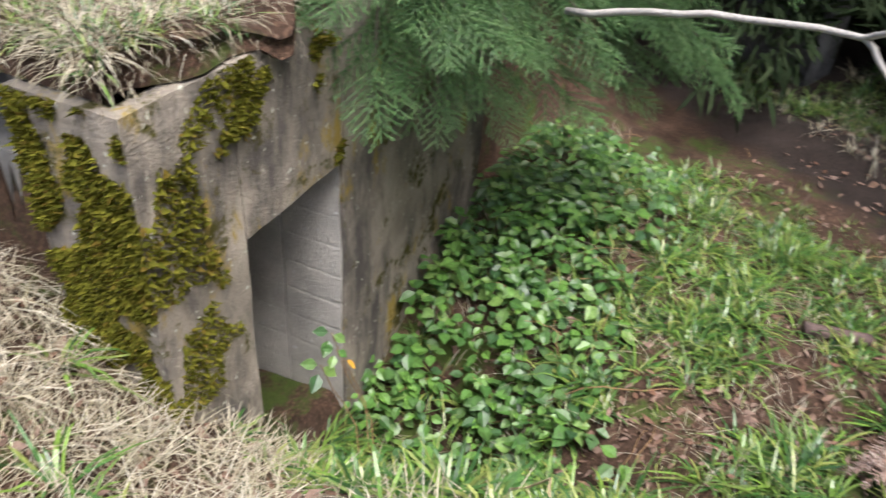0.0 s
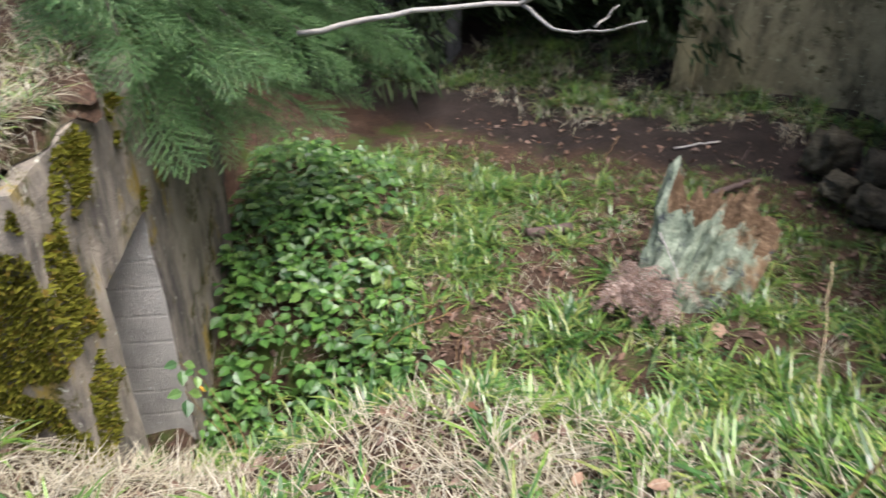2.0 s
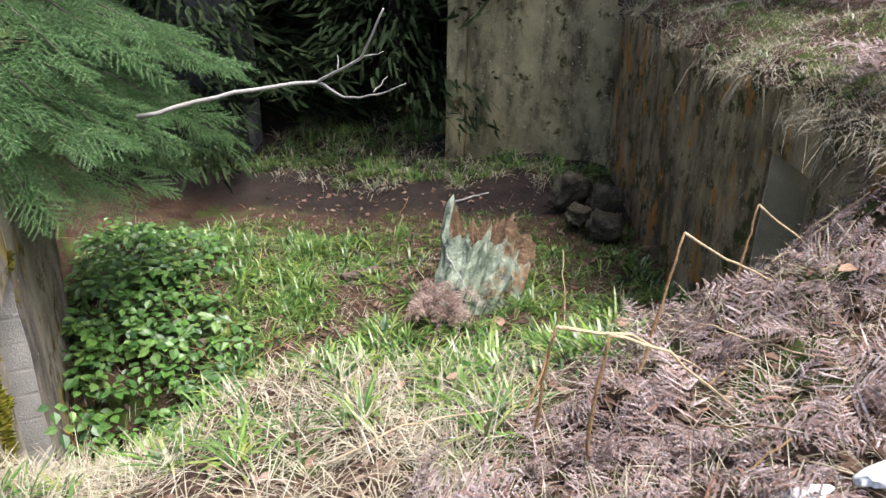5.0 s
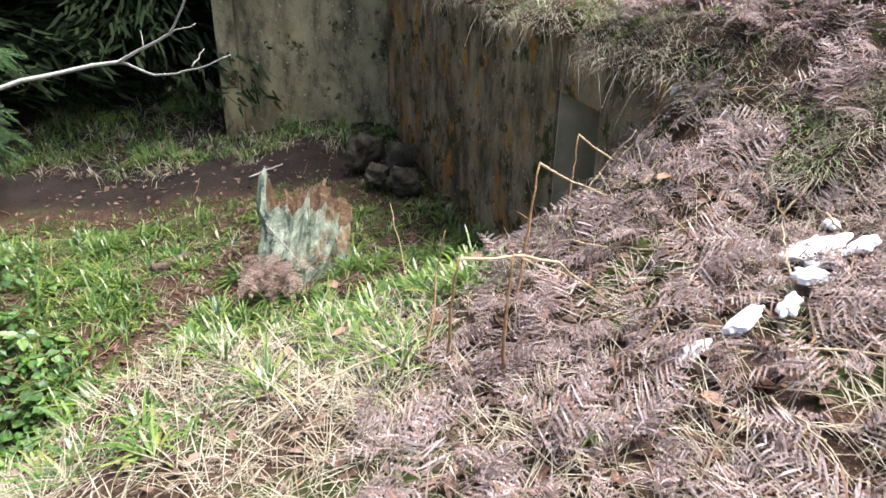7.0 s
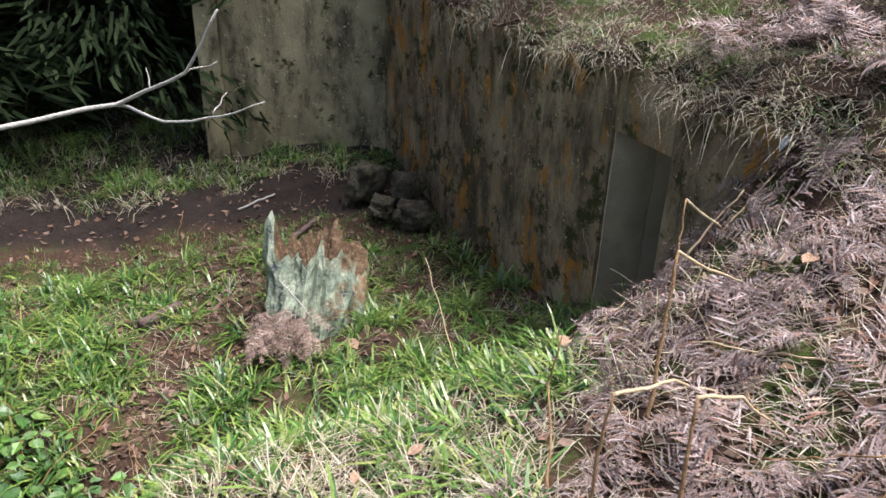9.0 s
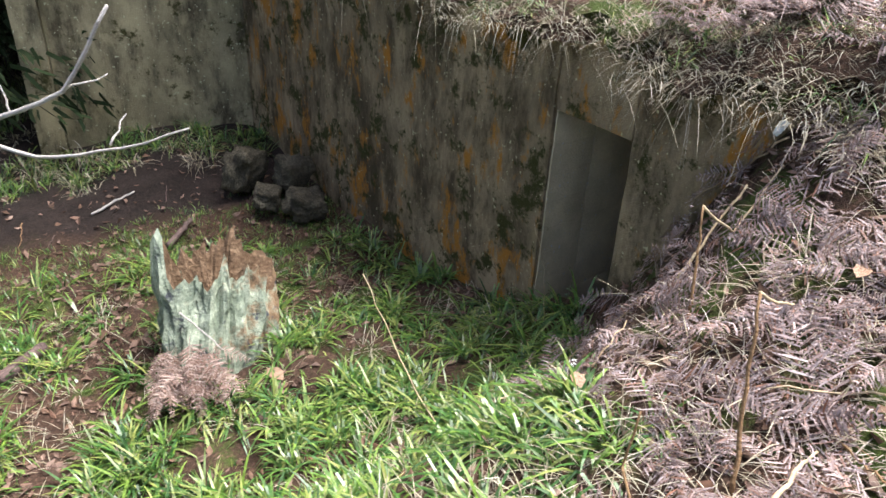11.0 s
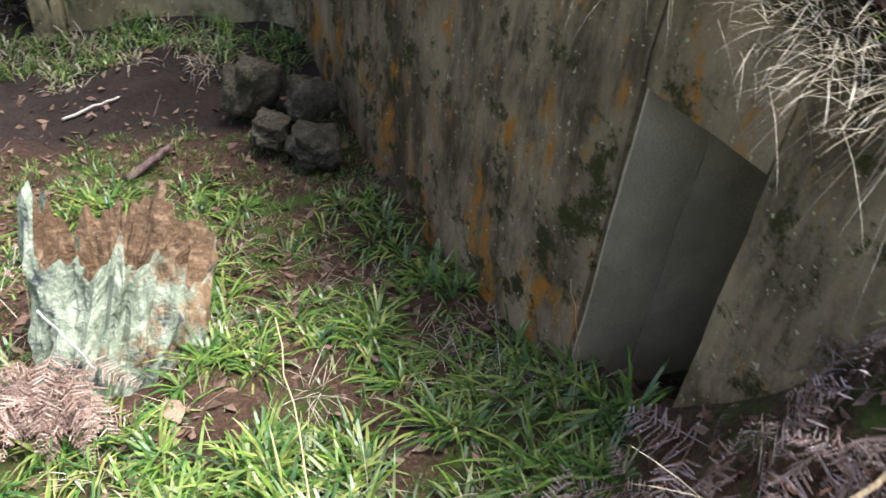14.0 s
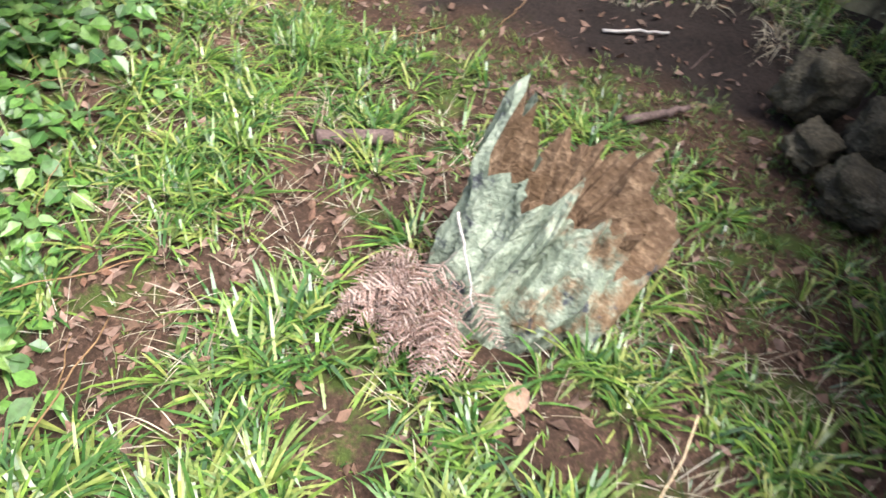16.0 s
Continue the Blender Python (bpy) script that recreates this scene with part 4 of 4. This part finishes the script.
# ---- dark conifers added round the back for its shade ----
def conifer(x, y, h, w, seed):
    r = np.random.default_rng(seed)
    t = tagged(new("conifer"), "tall dark conifer added to shade the walls and rise at the back", "tree", "dark conifers behind the walls")
    z0 = float(land(np.clip(x, -14, 14), np.clip(y, -12, 20))) - 0.1
    bm = bmesh.new()
    tube(bm, bent((x, y, z0), (x, y, z0 + h), 6, 0.008, 0, seed), 0.17, 0.03, 10)
    part("trunk", bm, M_BARK, t)
    n = 26000
    f = r.uniform(0, 1, n) ** 1.3
    a = r.uniform(0, 2 * np.pi, n)
    lay = np.floor(f * 15) / 15
    rad = w * (1 - lay) * (0.25 + 0.75 * r.uniform(size=n) ** 0.5) * (0.75 + 0.35 * np.sin(a * 5 + lay * 40))
    z = z0 + 0.9 + f * (h - 0.9) - 0.25 * rad
    c = np.stack([x + rad * np.cos(a), y + rad * np.sin(a), z], -1)
    o = np.stack([np.cos(a), np.sin(a), np.full(n, -0.35)], -1) + r.normal(0, 0.3, (n, 3))
    s = np.cross(o, r.normal(size=(n, 3)))
    s /= np.linalg.norm(s, axis=1)[:, None]
    ln = r.uniform(0.16, 0.32, n)[:, None]
    V = np.stack([c - s * 0.02, c + s * 0.02, c + o * ln * 0.6 + s * 0.034, c + o * ln], 1)
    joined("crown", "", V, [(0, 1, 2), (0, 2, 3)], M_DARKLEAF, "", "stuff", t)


# the ones beside the right wall stand unseen, to keep sun off the back
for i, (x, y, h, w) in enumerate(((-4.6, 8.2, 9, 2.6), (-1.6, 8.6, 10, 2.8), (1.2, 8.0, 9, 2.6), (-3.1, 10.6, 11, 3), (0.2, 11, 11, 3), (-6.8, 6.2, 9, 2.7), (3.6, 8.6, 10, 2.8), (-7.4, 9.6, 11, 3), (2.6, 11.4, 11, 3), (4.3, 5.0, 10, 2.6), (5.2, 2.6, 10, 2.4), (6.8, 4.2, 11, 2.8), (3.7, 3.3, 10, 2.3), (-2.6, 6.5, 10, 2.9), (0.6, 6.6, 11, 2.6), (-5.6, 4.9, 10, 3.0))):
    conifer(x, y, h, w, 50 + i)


# ---- dry stems, sticks, snow and single leaves ----
def free_end(x, y, z):
    """A bank stem's free end, raised with the bank."""
    return (x + 0.03, y + 0.3 * float(ss(-0.8, -2.2, y)), z + 0.27 * float(ss(-0.6, -1.9, y)))


for k, (mat, pts, r) in enumerate((
        (M_STEMB, (on_land(1.46, -2.55, -0.03), (1.53, -2.42, 1.62), (1.58, -2.32, 1.906)), 0.009),
        (M_STEM, ((1.58, -2.32, 1.906), (1.76, -2.24, 1.78), (1.97, -2.14, on_land(1.97, -2.14)[2] + 0.12)), 0.007),
        (M_STEMB, (on_land(1.86, -1.78, -0.03), (1.91, -1.69, 1.6), (1.94, -1.62, 1.81)), 0.008),
        (M_STEM, ((1.94, -1.62, 1.81), (2.18, -1.58, 1.63), on_land(2.42, -1.52, 0.06)), 0.007),
        (M_STEMB, (on_land(1.32, -3.1, -0.03), (1.325, -3.08, 1.55), (1.35, -3.02, 1.80)), 0.009),
        (M_STEM, ((1.35, -3.02, 1.80), (1.55, -2.93, 1.72), on_land(1.8, -2.85, 0.08)), 0.007),
        (M_STEMB, (on_land(1.12, -2.92, -0.03), (1.13, -2.9, 1.5), (1.16, -2.88, 1.72)), 0.008),
        (M_STEM, ((1.16, -2.88, 1.72), (1.42, -2.75, 1.66), on_land(1.7, -2.6, 0.08)), 0.007),
        (M_STEM, (on_land(2.16, -2.06, 0.02), (2.32, -1.9, 1.74), (2.48, -1.757, 1.80)), 0.012),
        (M_STEM, ((2.48, -1.757, 1.80), (2.62, -1.7, 1.80), on_land(2.8, -1.62, 0.08)), 0.006),
        (M_STEM, (on_land(2.0, -1.5, 0.10), on_land(2.15, -1.47, 0.13), on_land(2.32, -1.45, 0.10)), 0.008),
        (M_STEM, (on_land(1.25, -1.05, 0.10), on_land(1.43, -1.0, 0.12), on_land(1.62, -0.95, 0.08)), 0.008),
        (M_STEM, (on_land(1.5, -4.1, 0.06), on_land(1.75, -4.35, 0.09), on_land(1.95, -4.65, 0.06)), 0.009),
        (M_STEM, (on_land(1.1, -1.1, -0.02), free_end(0.98, -0.6, 0.5), free_end(0.89, -0.19, 0.82)), 0.0045),
        (M_STEM, (on_land(2.1, -0.3, -0.02), free_end(2.0, -0.35, 0.75), free_end(1.92, -0.3, 1.05)), 0.003),
        (M_STEMB, (on_land(1.05, -2.75, -0.02), free_end(1.08, -2.72, 1.15), free_end(1.12, -2.7, 1.35)), 0.006),
        (M_STEM, (on_land(1.9, -3.3, 0.04), (2.3, -3.6, float(land(2.3, -3.6)) + 0.07), on_land(2.7, -4.1, 0.05)), 0.007),
        (M_STEM, (on_land(0.1, -3.5, 0.04), (-0.35, -3.75, float(land(-0.35, -3.75)) + 0.04), on_land(-0.9, -3.95, 0.03)), 0.007),
        (M_STEM, (on_land(0.35, -3.1, 0.05), (0.6, -2.9, float(land(0.6, -2.9)) + 0.1), on_land(0.95, -2.75, 0.06)), 0.005),
        (M_STEM, (on_land(2.6, -2.6, 0.05), (2.95, -2.35, float(land(2.95, -2.35)) + 0.12), on_land(3.4, -2.2, 0.1)), 0.006),
        (M_STEM, (on_land(-0.3, -1.95, 0.03), (-0.55, -1.75, float(land(-0.55, -1.75)) + 0.28), on_land(-1.0, -1.85, 0.02)), 0.006),
        (M_STEMB, (on_land(-0.5, -1.4, 0.03), (-0.75, -1.1, float(land(-0.75, -1.1)) + 0.08), on_land(-1.1, -0.5, 0.04)), 0.006),
        (M_STEMB, (on_land(-1.9, -1.0, 0.1), (-1.5, -0.7, float(land(-1.5, -0.7)) + 0.2), on_land(-1.2, -0.2, 0.05)), 0.005))):
    bm = bmesh.new()
    p = bent(pts[0], pts[1], 5, 0.02, 0, k) + bent(pts[1], pts[2], 5, 0.02, 0, k + 40)[1:]
    tube(bm, p, r, r * 0.55, 6)
    tagged(part("dry_stem", bm, mat, smooth=True), "thin dry bent plant stem standing in the bank" if mat is M_STEM else "brown dry plant stem rooted in the bank", "stem", "dry stems on the bank")

for k in range(26):
    x, y = 1.3 + 2.4 * rng.uniform(), -4.6 + 3.4 * rng.uniform()
    t = rng.uniform(0, 6.28)
    L = rng.uniform(0.25, 0.6)
    p, q = on_land(x, y, 0.04), on_land(x + L * math.cos(t), y + L * math.sin(t), rng.uniform(0.05, 0.2))
    tagged(stick("dry_stem", "pale dry bracken stalk lying on the bank", M_STEM if k % 3 else M_STEMB, p, q, 0.005, 0.003, 0.02, 0, k, "stem"), group="dry stems on the bank")

# sticks on the path and by the stump
stick("fallen_stick", "pale broken stick lying on the dark path", M_TWIG, on_land(-0.74, 3.13, 0.02), on_land(-0.35, 3.3, 0.02), 0.014, 0.009)
stick("fallen_stick", "short brown branch in the grass behind the stump", M_LOGBARK, on_land(-0.12, 2.2, 0.05), on_land(0.10, 2.6, 0.07), 0.03, 0.02, 0.03, 0, 4, "stick", 9)
stick("fallen_stick", "thin pale twig leaning on the stump", M_TWIG, (-0.10, 0.36, 0.40), (0.12, 0.22, 0.16), 0.006, 0.004)
for k in range(18):
    x, y = rng.uniform(-3.5, 1.0), rng.uniform(2.3, 4.4)
    t, L = rng.uniform(0, 6.28), rng.uniform(0.1, 0.35)
    if outside_walls(np.array([x]), np.array([y]))[0]:
        tagged(stick("fallen_stick", "thin grey twig lying on the dark path", M_LOGBARK if k % 2 else M_STEMB, on_land(x, y, 0.01), on_land(x + L * math.cos(t), y + L * math.sin(t), 0.012), 0.005, 0.003, 0.03, 0, k), group="twigs on the path")


# snow left on the bracken
def snow(x, y, w, d, h, turn, seed):
    bm = bmesh.new()
    bmesh.ops.create_icosphere(bm, subdivisions=4, radius=1)
    for v in bm.verts:
        p = v.co.copy()
        k = 1 + 0.7 * noise.noise(Vector((p.x * 1.9 + seed, p.y * 1.6, 0))) + 0.2 * noise.noise(Vector((p.x * 4 + seed, p.y * 4, 2)))
        v.co = Vector((p.x * w * k, p.y * d * k, max(p.z, -0.3) * h * (1 + 0.3 * noise.noise(p * 2))))
    ob = part("snow_patch", bm, M_SNOW, smooth=True)
    ob.matrix_basis = slope_pose(x, y, float(land(x, y)) + 0.07, turn, 0, 0, 0.9)
    tagged(ob, "small patch of melting snow on the dead bracken", "snow", "snow patches on the bank")


for k, (x, y, w, d, turn) in enumerate(((2.60, -2.92, 0.16, 0.11, 60), (2.40, -3.22, 0.08, 0.06, 80), (2.12, -3.33, 0.10, 0.05, 25), (2.26, -3.35, 0.06, 0.035, 40), (1.91, -3.40, 0.07, 0.035, 0), (2.72, -3.02, 0.07, 0.04, 10), (2.78, -2.7, 0.05, 0.03, 70), (2.57, -1.32, 0.04, 0.03, 0), (1.58, -1.41, 0.036, 0.026, 0))):
    snow(x, y, w * 1.1, d * 1.1, 0.028, turn, k * 3.1)

# heap of dead fern against the stump
M_PINK = leafy("pinkish_dead_fern", [(0.22, 0.13, 0.10), (0.40, 0.28, 0.24), (0.16, 0.085, 0.06), (0.52, 0.42, 0.37), (0.30, 0.19, 0.15)], 0.7, 0.15)
PINK = [f.copy() for f in FRONDS]
for f in PINK:
    f.materials[0] = M_PINK
heap = tagged(new("fern_heap"), "pinkish-brown heap of dead fern against the stump", "fern")
for i in range(48):
    f = new("frond", PINK[i % 5])
    f.parent = heap
    u, w = rng.uniform(-1, 1), rng.uniform(0, 1)
    f.matrix_basis = Matrix.Translation((-0.10 + 0.20 * u, 0.30 - 0.22 * w, 0.22 * (1 - w) - 0.10 + rng.uniform(0, 0.08))) @ pose(0, 0, 0, rng.uniform(-35, 35), rng.uniform(5, 50), rng.uniform(195, 345)) @ Matrix.Scale(rng.uniform(0.4, 0.75), 4)


def fallen_leaf(label, mat, p, size, turn, tip):
    bm = bmesh.new()
    ring = [(0, 0, 0), (0.35, 0.3, 0.05), (0.7, 0.28, 0.03), (1, 0, -0.06), (0.7, -0.28, 0.03), (0.35, -0.3, 0.05)]
    vs = [bm.verts.new((x * size, y * size, z * size)) for x, y, z in ring]
    c = bm.verts.new((0.5 * size, 0, -0.02 * size))
    for i in range(6):
        bm.faces.new((c, vs[i], vs[(i + 1) % 6]))
    geo = bmesh.ops.extrude_face_region(bm, geom=bm.faces[:])
    for v in geo["geom"]:
        if isinstance(v, bmesh.types.BMVert):
            v.co.z += 0.002
    ob = part("fallen_leaf", bm, mat)
    ob.matrix_basis = pose(*p, 0, tip, turn)
    tagged(ob, label, "leaf")


fallen_leaf("yellow leaf hanging before the grey doorway", M_YLEAF, (-2.2, -1.87, -0.25), 0.08, 60, 50)
for k in range(14):
    x, y = rng.uniform(0.2, 3.2), rng.uniform(-4.5, -1.3)
    if outside_walls(np.array([x]), np.array([y]))[0]:
        fallen_leaf("pale curled dead leaf lying on the bank", M_PALELEAF, on_land(x, y, 0.06), rng.uniform(0.06, 0.1), rng.uniform(0, 360), rng.uniform(-25, 25))
fallen_leaf("large tan dead leaf beside the stump", M_PALELEAF, on_land(0.46, 0.08, 0.03), 0.16, 120, -8)
